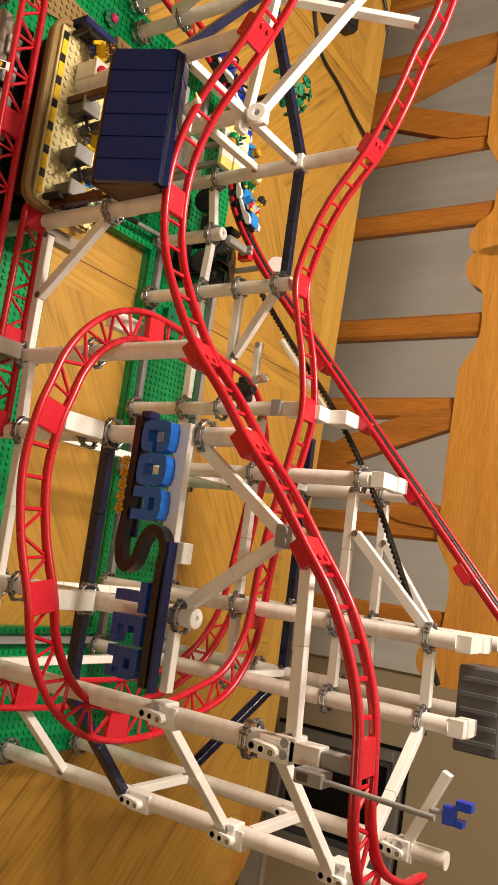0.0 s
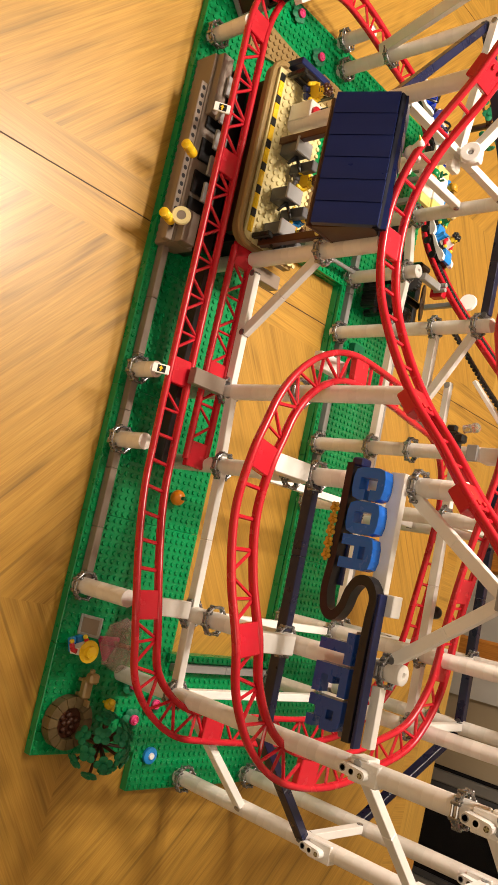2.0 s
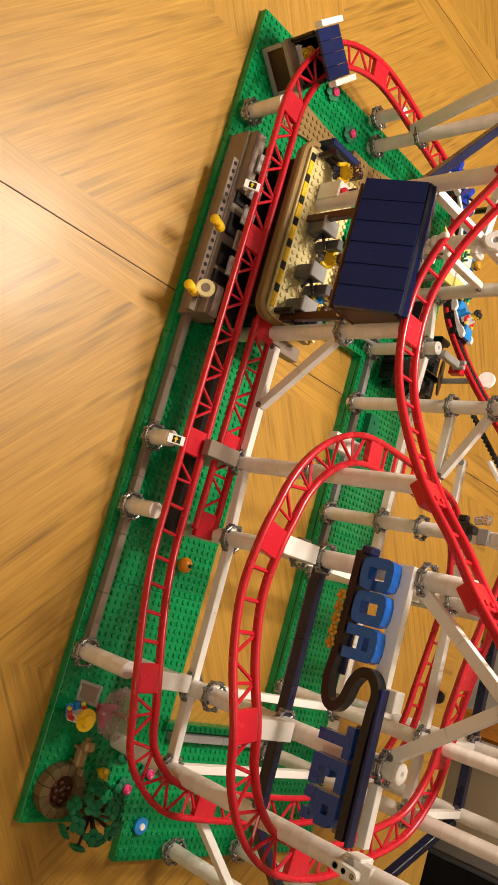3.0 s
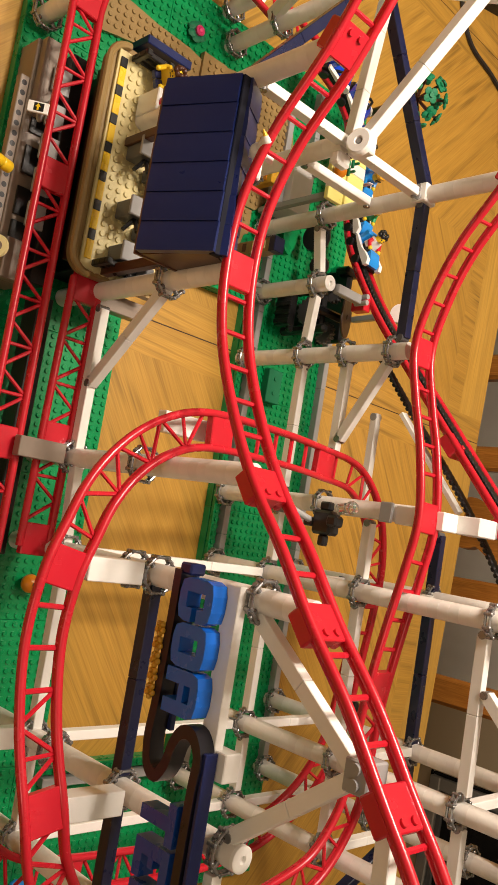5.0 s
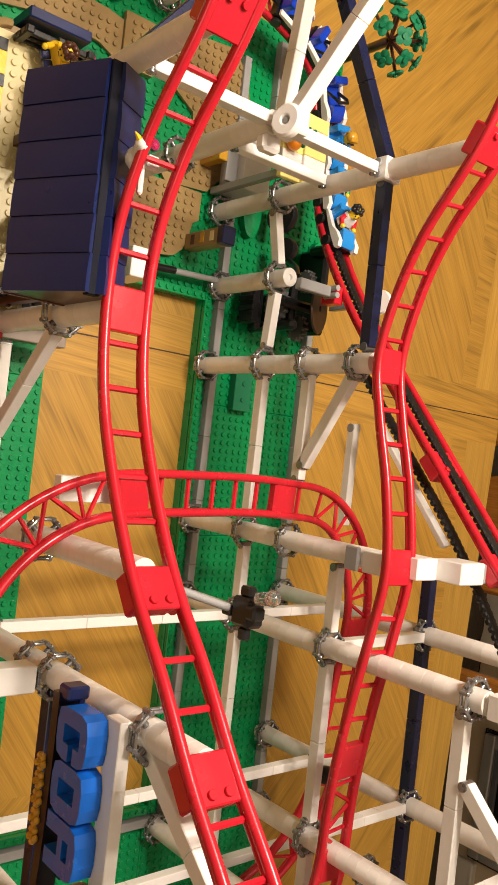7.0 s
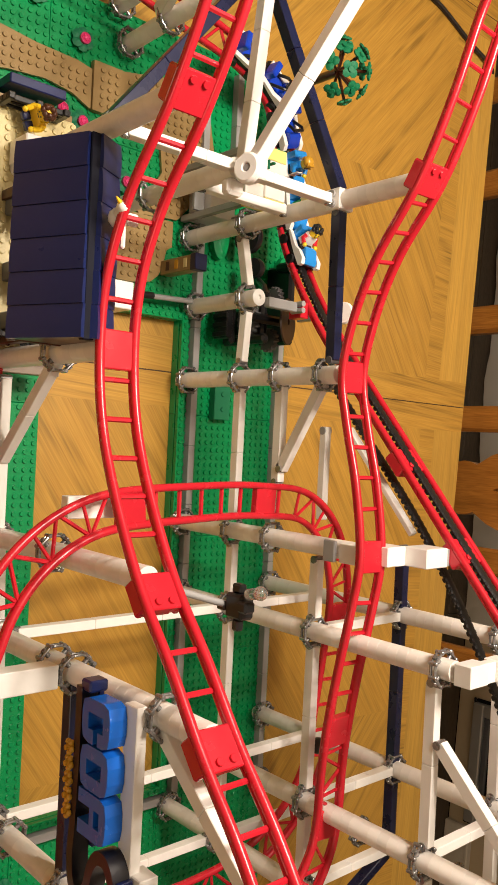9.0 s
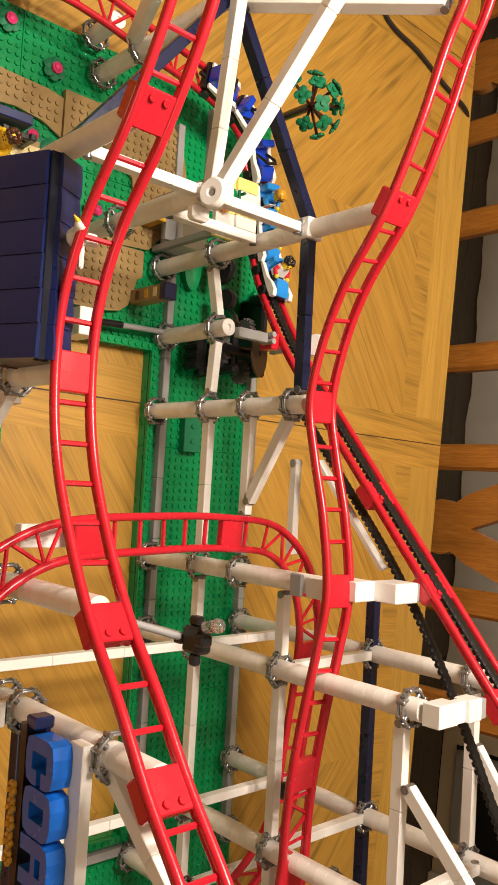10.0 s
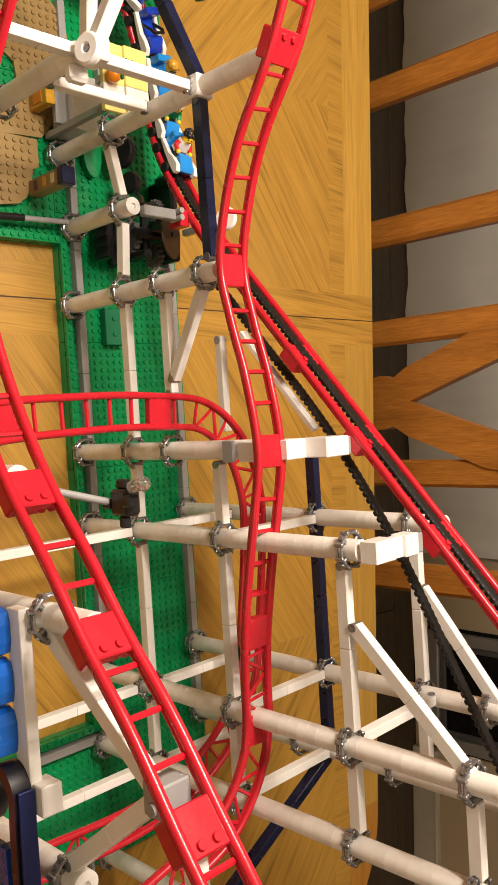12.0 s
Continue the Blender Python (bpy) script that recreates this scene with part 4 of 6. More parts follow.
for lx, ly, z in ((25.7, -31.4, 8.0), (53.0, -31.6, 10.6), (21.6, -24.6, 21.0)):
    ob = thing("outrigger_beam", "white brick arm from a support to the track", "outrigger beam", "outrigger beams under the track")
    part("brick", Geo().box((lx - 1.0, ly - 2.6, z), (lx + 1.0, ly + 2.6, z + 1.2), 0.07), WHITE if z > 9 else TAUPE, ob)


# round white hub facing out on the brace, with the block under it
hub = thing("hub_disc", "white round hub with a centre hole on a white brick node", "hub")
m = Matrix.Translation((-9.9, -14.2, 28.8)) @ Matrix.Rotation(radians(75), 4, "X")
part("disc", Geo().lathe([(0.35, -0.3), (0.35, 0.25), (0.5, 0.4), (1.2, 0.4), (1.42, 0.2), (1.42, -0.3), (0.35, -0.3)], 28, m), WHITE, hub)
part("pin", Geo().lathe([(0.01, 0.3), (0.3, 0.3), (0.34, 0.0), (0.34, -0.6)], 14, m), LIGHT_GREY, hub)
part("node", Geo().box((-11.0, -13.8, 27.0), (-9.0, -12.4, 29.6), 0.15), WHITE, hub)
part("lower_node", Geo().box((-9.4, -14.8, 25.6), (-7.9, -12.8, 26.9), 0.3), WHITE, hub)

# hinge knuckles where brace bars meet
def knuckle(x, y, z, mat=WHITE, label="white brick knuckle where brace bars meet"):
    ob = thing("brace_knuckle", label, "knuckle", "brace knuckles")
    part("block", Geo().box((x - 1.1, y - 1.1, z - 1.0), (x + 1.1, y + 1.1, z + 1.0), 0.12), mat, ob)
    g = Geo()
    for dx in (-0.5, 0.5):
        g.cyl((x + dx, y - 1.35, z), (x + dx, y - 1.05, z), 0.42, 12)
    part("pin", g, LIGHT_GREY, ob)


knuckle(-10.6, 0.4, 26.8)
knuckle(44.6, -27.0, 49.2, LIGHT_GREY, "grey clip brick joining two white diagonals")
for k in ((62.9, -27.0, 52.0), (76.4, -13.2, 51.6), (76.4, -13.2, 38.2), (62.9, -27.0, 37.4), (76.6, 0.4, 52.6)):
    knuckle(*k)

# three-hole beams with rounded ends on the corner nodes
def hole_beam(x, y, z, half=1.0):
    ob = thing("perforated_beam", "white three-hole plastic beam on a corner node", "perforated beam", "perforated beams")
    m = Matrix.Translation((x, y, z)) @ Matrix.Rotation(radians(90), 4, "X") @ Matrix.Rotation(radians(-6), 4, "Z")
    outline = disc(0, half, 0.5, 10, 0, 180) + [(-0.5, half)] + disc(0, -half, 0.5, 10, 180, 360) + [(0.5, -half)]
    part("beam", Geo().prism(outline, 0, 0.98, m), WHITE, ob)
    for k, v in enumerate((-half, 0, half)):
        rim_m = m @ Matrix.Translation((0, v, 0.98))
        part("collar", Geo().lathe([(0.27, -0.4), (0.27, 0.03), (0.36, 0.035), (0.37, -0.02)], 16, rim_m), WHITE if k else LIGHT_GREY, ob)
        part("hole", Geo().lathe([(0.268, 0.012), (0.01, 0.012)], 14, rim_m), TAN if k else BLACK, ob)
        if k == 2:
            part("axle_cross", Geo().box((-0.22, -0.06, 0.0), (0.22, 0.06, 0.03), 0, rim_m).box((-0.06, -0.22, 0.0), (0.06, 0.22, 0.03), 0, rim_m), CREAM, ob)
    part("block", Geo().box((x - 1.05, y - 0.02, z - 0.9), (x + 1.05, y + 1.3, z + 2.3), 0.1), WHITE, ob)


for spot in ((63.2, -28.2, 50.2), (63.1, -28.2, 37.4), (76.9, -14.0, 51.3), (76.8, -14.0, 37.9), (76.6, -14.0, 24.7), (76.8, -0.4, 51.6), (76.8, -0.4, 37.9)):
    hole_beam(*spot)

# white brick stack between the tall front support and the track
topper = thing("track_riser", "white brick riser with a grey clip under the first drop", "riser")
part("brick", Geo().box((62.1, YF - 0.9, 50.6), (63.9, YF + 0.9, 55.4), 0.08), WHITE, topper)
part("clip", Geo().box((62.3, YF - 0.7, 55.4), (63.7, YF + 0.7, 58.4), 0.12), LIGHT_GREY, topper)

# wheels and gear on upright axles at the top turn
def guide_wheel(x, y, z, label):
    ob = thing("guide_wheel", label, "wheel", "guide wheels")
    m = Matrix.Translation((x, y, z))
    tyre = part("tyre", Geo().lathe([(0.95, -0.9), (1.4, -0.95), (1.58, -0.7), (1.6, 0.0), (1.58, 0.7), (1.4, 0.95), (0.98, 0.92), (0.95, -0.9)], 28, m), BLACK, ob)
    tread = Geo().box((-0.16, 1.5, -0.7), (0.16, 1.68, 0.7), 0.04).mesh("tread", BLACK)
    for k in range(20):
        part("tread", tread, None, tyre).matrix_world = Matrix.Translation((x * S, y * S, z * S)) @ Matrix.Rotation(k * math.pi / 10, 4, "Z")
    part("rim", Geo().lathe([(0.2, 0.35), (0.7, 0.4), (0.94, 0.9), (1.0, 0.9), (1.0, -0.88), (0.2, -0.6)], 24, m), LIGHT_GREY, ob)
    part("hub_cap", Geo().lathe([(0.001, 0.5), (0.26, 0.5), (0.3, 0.36)], 14, m), WHITE, ob)
    part("collar", Geo().lathe([(0.3, -1.9), (1.0, -1.85), (1.1, -1.6), (1.0, -1.35), (0.3, -1.3)], 20, m), RED, ob, "red round collar")
    part("axle", Geo().cyl((x, y, z - 6.4), (x, y, z - 0.6), 0.36, 10), BLACK, ob)


guide_wheel(77.0, -27.0, 63.0, "black rubber tyre with a grey rim beside the top turn")
guide_wheel(78.8, -15.4, 64.0, "black rubber tyre with a grey rim behind the top turn")
gear_ob = thing("lift_gear", "dark pearl gear on a black axle at the top turn", "gear")
teeth = []
for k in range(64):
    r, a = (1.95 if k % 4 in (1, 2) else 1.6), 2 * math.pi * k / 64
    teeth.append((78.2 + r * math.cos(a), -24.6 + r * math.sin(a)))
part("cog", Geo().prism(teeth, 58.0, 58.8), DARK_GREY, gear_ob)
part("axle", Geo().cyl((78.2, -24.6, 55.4), (78.2, -24.6, 61.4), 0.42, 12), BLACK, gear_ob)
part("bush", Geo().cyl((78.2, -24.6, 55.2), (78.2, -24.6, 56.2), 0.62, 14), GOLD, gear_ob)
part("bracket", Geo().box((75.6, -25.2, 56.4), (78.6, -24.0, 57.4), 0.15), WHITE, gear_ob)
solid("axle_rod", Geo().cyl((64.2, -29.6, 56.0), (64.5, -29.6, 66.4), 0.24, 12), LIGHT_GREY, "light grey axle rod held in a grey block", "axle rod")
block = thing("axle_block", "light grey axle block with a dark slot beside the first drop", "axle block")
part("body", Geo().box((63.65, -30.1, 54.2), (64.85, -28.12, 56.9), 0.1), LIGHT_GREY, block)
part("slot", Geo().box((63.9, -30.13, 54.5), (64.6, -30.08, 55.6), 0.02), DARK_GREY, block)

# the lift motor at the top
motor = thing("lift_motor", "dark grey boxed motor with ribs beside the lift", "motor")
part("housing", Geo().box((56.0, 6.4, 55.0), (66.0, 11.6, 60.4), 0.25), DARK_GREY, motor)
for k in range(5):
    part("rib", Geo().box((57.2 + 1.8 * k, 6.1, 55.6), (57.8 + 1.8 * k, 6.5, 60.0), 0.08), DARK_GREY, motor)
clip = thing("blue_bracket", "small royal blue bracket brick on a white bar", "bracket")
part("body", Geo().box((70.6, -0.7, 57.0), (72.6, 0.5, 58.4), 0.12).box((69.8, -0.7, 58.4), (70.8, 0.5, 60.2), 0.1).box((71.8, -0.7, 58.4), (72.6, 0.5, 59.4), 0.1), ROYAL, clip)
part("bar", Geo().bar((75.6, 0.2, 53.2), (67.4, 0.2, 57.0), 1.1, 1.1), WHITE, clip)
part("pin", Geo().cyl((71.6, -0.1, 55.4), (71.6, -0.1, 57.1), 0.32, 10), LIGHT_GREY, clip)

# long white diagonals that rise to the far hill
for p0, p1, w in (((-10.6, -13.4, 28.8), (-30.0, -11.4, 45.4), 1.3), ((-33.0, -10.6, 8.0), (-25.2, -27.6, 43.0), 1.5), ((-31.0, -9.0, 26.0), (-27.0, -1.4, 44.0), 1.2), ((-10.8, -11.6, 25.0), (-31.0, -11.0, 27.0), 1.2)):
    beam(p0, p1, WHITE, "long white brick diagonal rising to the far hill", w, 1.2)


# ---- coaster train ----
def doll(m, hair, torso, sleeve, legs=BLACK, style="short", extra=()):
    """A sitting brick doll as one mesh, facing +x."""
    head, eyes = Geo(), Geo()
    head.lathe([(0.3, 1.9), (0.62, 2.0), (0.66, 2.3), (0.64, 2.8), (0.5, 3.0), (0.28, 3.05), (0.28, 3.25)], 14)
    for s in (-0.24, 0.24):
        eyes.box((0.58, s - 0.07, 2.5), (0.68, s + 0.07, 2.66), 0.02)
    eyes.box((0.6, -0.22, 2.2), (0.68, 0.22, 2.27), 0.01)
    body, arms, palms = Geo(), Geo(), Geo()
    body.add([(-0.5, -0.95, 0.4), (0.5, -0.95, 0.4), (0.5, 0.95, 0.4), (-0.5, 0.95, 0.4), (-0.45, -0.7, 1.95), (0.45, -0.7, 1.95), (0.45, 0.7, 1.95), (-0.45, 0.7, 1.95)], [(0, 3, 2, 1), (4, 5, 6, 7), (0, 1, 5, 4), (1, 2, 6, 5), (2, 3, 7, 6), (3, 0, 4, 7)])
    for s in (-1, 1):
        arms.tube([(0, 0.85 * s, 1.7), (0.2, 1.1 * s, 1.25), (0.85, 1.0 * s, 1.0)], 0.3, 8)
        ball(palms, (1.1, 0.95 * s, 1.0), 0.3, 8)
    lower = Geo().box((-0.45, -0.9, -0.05), (1.3, -0.05, 0.6), 0.1).box((-0.45, 0.05, -0.05), (1.3, 0.9, 0.6), 0.1)
    cap = Geo()
    if style == "curly":
        for k in range(26):
            a, h = k * 2.4, (k % 13) / 13
            rr = 0.62 * math.sqrt(1 - (h * 0.9) ** 2)
            c = (rr * math.cos(a) - 0.1, rr * math.sin(a), 2.75 + 0.6 * h)
            if not (c[0] > 0.35 and h < 0.35):
                ball(cap, c, 0.3, 8)
    elif style == "long":
        cap.lathe([(0.72, 2.3), (0.8, 2.7), (0.72, 3.1), (0.4, 3.38), (0.01, 3.45)], 14, Matrix.Translation((-0.12, 0, 0)))
        cap.box((-0.85, -0.75, 1.4), (-0.3, 0.75, 2.9), 0.2)
        cap.box((-0.4, -0.85, 1.7), (0.2, -0.6, 2.8), 0.1).box((-0.4, 0.6, 1.7), (0.2, 0.85, 2.8), 0.1)
    elif style == "hat":
        cap.lathe([(1.35, 2.85), (1.35, 2.98), (0.74, 3.05), (0.68, 3.5), (0.01, 3.6)], 16)
    else:
        cap.lathe([(0.7, 2.6), (0.76, 2.85), (0.68, 3.15), (0.4, 3.4), (0.01, 3.46)], 14, Matrix.Translation((-0.1, 0, 0)))
        cap.box((-0.8, -0.6, 2.2), (-0.35, 0.6, 3.0), 0.15)
        for k in range(5):
            cap.box((0.1, -0.55 + 0.24 * k, 3.0), (0.62, -0.38 + 0.24 * k, 3.32), 0.06)
    return [(body, torso), (head, SKIN), (eyes, BLACK), (arms, sleeve), (palms, SKIN), (lower, legs), (cap, hair)] + list(extra)


def seat_doll(m, name, label, *args, **kw):
    ob = tagged(new(name, mixed(name, doll(m, *args, **kw))), label, "doll", "dolls")
    place(ob, m)
    return ob


def car(m, shell, front=False):
    """One coaster car, running to +x."""
    ob = thing("coaster_car", "%s coaster car with white side fairings on black wheels" % ("azure blue" if shell is AZURE else "royal blue"), "coaster car", "coaster train")
    place(ob, m)
    nose = 2.9 if front else 2.55
    g = Geo().box((-2.5, -1.3, 0.45), (2.4, 1.3, 1.0), 0.1).box((-2.3, -1.6, -0.35), (-1.0, 1.6, 0.55), 0.15).box((0.9, -1.6, -0.35), (2.2, 1.6, 0.55), 0.15)
    part("chassis", g, BLACK, ob)
    for wx in (-1.65, 1.55):
        for s in (-1, 1):
            part("wheel", Geo().cyl((wx, 1.75 * s, 0.35), (wx, 2.15 * s, 0.35), 0.62, 14), BLACK, ob)
    part("tub", Geo().box((-2.2, -1.15, 1.0), (1.9, 1.15, 1.5), 0.1), shell, ob)
    part("seat_back", Geo().box((-2.4, -1.1, 1.4), (-1.5, 1.1, 3.2), 0.15), shell, ob)
    # the nose: a sloping blue cowl between the fairings
    cowl = [(0.7, 1.4), (nose - 0.2, 1.1), (nose, 1.5), (nose - 0.3, 1.95), (1.2, 2.5), (0.7, 2.4)]
    mc = Matrix.Translation((0, 1.0, 0)) @ Matrix.Rotation(radians(90), 4, "X")
    part("nose_cowl", Geo().prism(cowl, 0, 2.0, mc), shell, ob)
    side_shape = [(-2.3, 1.35), (-0.4, 1.1), (1.4, 1.0), (nose + 0.1, 1.05), (nose + 0.25, 1.6), (nose - 0.4, 2.05), (1.2, 1.95), (0.2, 1.6), (-2.3, 1.65)]
    for s in (-1, 1):
        my = Matrix.Translation((0, 1.12 + 0.6 if s > 0 else -1.12, 0)) @ Matrix.Rotation(radians(90), 4, "X")
        part("side_skirt", Geo().box((-2.5, 1.2 * s - 0.45, 0.3), (2.3, 1.2 * s + 0.45, 1.08), 0.1), BLACK, ob)
        part("side_fairing", Geo().prism(side_shape, 0, 0.6, my), WHITE, ob)
    if shell is ROYAL:
        bar_geo = Geo().tube([(-0.9, -0.95, 1.5), (0.2, -0.95, 2.9), (0.6, -0.8, 3.1), (0.6, 0.8, 3.1), (0.2, 0.95, 2.9), (-0.9, 0.95, 1.5)], 0.2, 8)
    else:
        bar_geo = Geo().tube([(0.7, -0.95, 1.6), (0.9, -0.95, 2.2), (0.9, 0.95, 2.2), (0.7, 0.95, 1.6)], 0.2, 8)
    part("restraint_bar", bar_geo, BLACK, ob)
    part("coupling", Geo().cyl((-3.2, 0, 0.6), (-2.4, 0, 0.6), 0.3, 8), BLACK, ob)
    return ob


TRAIN_LINE = frames(spline([(-36.2, -20.5, 7.5), (-35.9, -14.6, 7.5), (-34.6, -8.0, 7.5), (-33.4, 0.0, 7.2), (-32.0, 5.6, 6.6)] + LIFT))
head_s = next(k for k, f in enumerate(TRAIN_LINE) if f[0].x > -10.2 and f[0].y > 5) * 0.8
card = Geo().box((1.2, -0.9, 1.2), (1.3, 0.3, 2.6), 0.03)
seats = (
    ("front_rider_doll", "seated brick doll with curly black hair and red and white top", BLACK, WHITE, RED, BLACK, "curly", ()),
    ("middle_rider_doll", "seated brick doll with long blond hair and green top", BLOND, GREEN, GREEN, BLACK, "long", ()),
    ("rear_rider_doll", "seated brick doll with sunglasses and azure jacket holding a card", GOLD, AZURE, AZURE, BLACK, "short", ((Geo().box((1.25, -1.9, 0.9), (1.35, -0.9, 2.5), 0.03), WHITE), (Geo().box((1.36, -1.75, 1.1), (1.4, -1.05, 2.0), 0.01), ORANGE), (Geo().box((0.6, -0.5, 2.42), (0.74, 0.5, 2.72), 0.03), BLACK))),
)
for k in range(6):
    at = frame_on(TRAIN_LINE, head_s - 5.75 * k)
    car(at, AZURE if k < 3 else ROYAL, k == 0)
    if k < 3:
        name, label, hair, torso, sleeve, legs, style, extra = seats[k]
        seat_doll(at @ Matrix.Translation((-0.5, 0, 1.5)), name, label, hair, torso, sleeve, legs, style=style, extra=extra)


# ---- station ----
PX0, PX1, PYF, PYB, PZ = -17.6, 7.2, -32.3, -21.5, 9.4
platform = thing("station_platform", "cream studded station platform with tan rounded edge and striped border", "platform")
part("deck", Geo().box((PX0 + 0.8, PYF + 0.9, PZ - 0.4), (PX1 - 0.4, PYB, PZ), 0.05).studs(grid(PX0 + 0.8, PYF + 2.2, PX1 - 0.5, PYB), PZ, 10), CREAM, platform)
edge_pts = disc(PX0 + 2.0, PYB + 0.2, 0.01, 1) + [(PX0, PYB)] + [(PX0 + 2.2 - 2.2 * math.cos(radians(a)), PYF + 2.2 - 2.2 * math.sin(radians(a))) for a in range(0, 91, 15)] + [(PX1 - 2.2 + 2.2 * math.sin(radians(a)), PYF + 2.2 - 2.2 * math.cos(radians(a))) for a in range(0, 91, 15)] + [(PX1, PYB)]
part("rounded_edge", Geo().prism([(PX0, PYB)] + edge_pts[2:], PZ - 1.6, PZ - 0.42), TAN, platform, "tan rounded platform edge")
part("rim", Geo().tube([(x, y, PZ - 0.25) for x, y in edge_pts[2:-1]], 0.42, 8), TAN, platform)
pitch = (PX1 - PX0 - 3.0) / 7
for k in range(14):
    x0 = PX0 + 1.6 + (k // 2) * pitch + (k % 2) * 1.1
    part("stripe", Geo().box((x0, PYF + 1.15, PZ + 0.004), (x0 + (pitch - 1.1 if k % 2 else 1.1) - 0.03, PYF + 1.95, PZ + 0.18), 0.03), YELLOW if k % 2 else BLACK, platform)
# black block fills the space below the deck in place of its shade
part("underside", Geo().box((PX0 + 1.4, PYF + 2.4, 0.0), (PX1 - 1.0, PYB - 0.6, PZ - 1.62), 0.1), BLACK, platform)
part("footing", Geo().box((PX0 + 2.0, PYF + 1.0, 5.4), (PX1 - 1.6, PYF + 2.3, PZ - 1.65), 0.1), BROWN, platform)
part("girder", Geo().box((PX1 + 0.1, -28.2, 4.6), (PX1 + 2.0, -20.0, 6.2), 0.08), TAUPE, platform)

# the brake drive in front of the platform
drive = thing("brake_drive", "taupe brick housing with dark slots under the brake run", "drive unit")
part("housing", Geo().box((-16.4, -37.6, 0.0), (9.4, -34.2, 3.6), 0.08), TAUPE, drive)
part("upper_brick", Geo().box((-16.4, -37.2, 3.6), (-8.0, -35.4, 4.8), 0.08), TAUPE, drive)
part("upper_brick", Geo().box((5.2, -37.4, 3.6), (9.4, -35.2, 5.0), 0.08), TAUPE, drive)
part("beam", Geo().box((-12.0, -38.6, 2.4), (9.4, -37.6, 3.4), 0.08), TAUPE, drive)
for k in range(18):
    part("hole", Geo().cyl((-11.2 + 1.1 * k, -38.1, 3.41), (-11.2 + 1.1 * k, -38.1, 3.3), 0.3, 10), BLACK, drive)
for x0 in (-9.4, -5.0, -0.6, 3.0):
    part("slot", Geo().box((x0, -36.8, 3.62), (x0 + 3.0, -34.4, 3.9), 0.05), BLACK, drive)
for x0 in (-13.6, -9.8, -6.2, -2.6, 1.0):
    part("cover_plate", Geo().box((x0, -36.0, 5.0), (x0 + 2.6, -34.0, 5.4), 0.05), LIGHT_GREY, drive)
part("guide_channel", Geo().box((10.0, -33.0, 2.6), (36.6, -31.2, 5.4), 0.08), BLACK, drive)
part("rack", Geo().box((-16.0, -34.2, 0.0), (9.0, -32.4, 5.2), 0.08), BLACK, drive)
m = Matrix.Translation((6.7, -38.4, 5.2)) @ Matrix.Rotation(radians(40), 4, "X")
disc_ob = part("drive_wheel", Geo().lathe([(0.6, -0.25), (0.6, 0.25), (1.1, 0.25), (1.22, 0.0), (1.1, -0.25), (0.6, -0.25)], 28, m), CREAM, drive, "cream drive wheel with dark centre")
part("wheel_hub", Geo().lathe([(0.2, 0.2), (0.58, 0.2), (0.58, -0.2), (0.2, -0.2)], 20, m), TAUPE, disc_ob)
for x, z in ((-1.4, 6.4), (7.3, 5.2)):
    pin = part("push_pin", Geo().lathe([(0.45, 0.0), (0.62, 0.1), (0.62, 1.2), (0.55, 1.3), (0.62, 1.4), (0.62, 2.5), (0.45, 2.6)], 16, Matrix.Translation((x, -38.6, z - 1.4)) @ Matrix.Rotation(radians(65), 4, "X")), YELLOW, drive, "yellow round push pin")


def arrow_sign(x, y, z):
    ob = thing("arrow_sign", "small white tile sign with a yellow arrow", "sign", "arrow signs")
    m = Matrix.Translation((x, y, z)) @ Matrix.Rotation(radians(35), 4, "X") @ Matrix.Scale(0.75, 4)
    part("tile", Geo().box((-0.75, -1.35, -0.2), (0.75, 1.35, 0.2), 0.06, m), WHITE, ob)
    face = part("panel", Geo().box((-0.55, -0.55, 0.2), (0.55, 0.75, 0.225), 0.01, m), BLACK, ob)
    part("arrow", Geo().prism([(-0.5, 0), (0.0, -0.35), (0.0, -0.12), (0.45, -0.12), (0.45, 0.12), (0.0, 0.12), (0.0, 0.35)], 0.226, 0.25, m), YELLOW, face)
    part("stem", Geo().cyl((x, y + 0.3, z - 0.2), (x, y + 1.4, z - 2.2), 0.3, 10), LIGHT_GREY, ob)


arrow_sign(-7.0, -38.4, 8.2)
arrow_sign(26.3, -38.4, 8.0)

# gates and turnstiles on the platform
def gate(x, y0, y1, label):
    ob = thing("platform_gate", label, "gate", "platform gates")
    for k in range(3):
        part("rail_bar", Geo().box((x - 0.3, y0, PZ + 0.3 + 0.9 * k), (x + 0.3, y1, PZ + 0.75 + 0.9 * k), 0.1), BLACK, ob)
    for y in (y0 + 0.4, (y0 + y1) / 2, y1 - 0.4):
        part("upright", Geo().box((x - 0.35, y - 0.35, PZ + 0.0), (x + 0.35, y + 0.35, PZ + 2.9), 0.1), BLACK, ob)


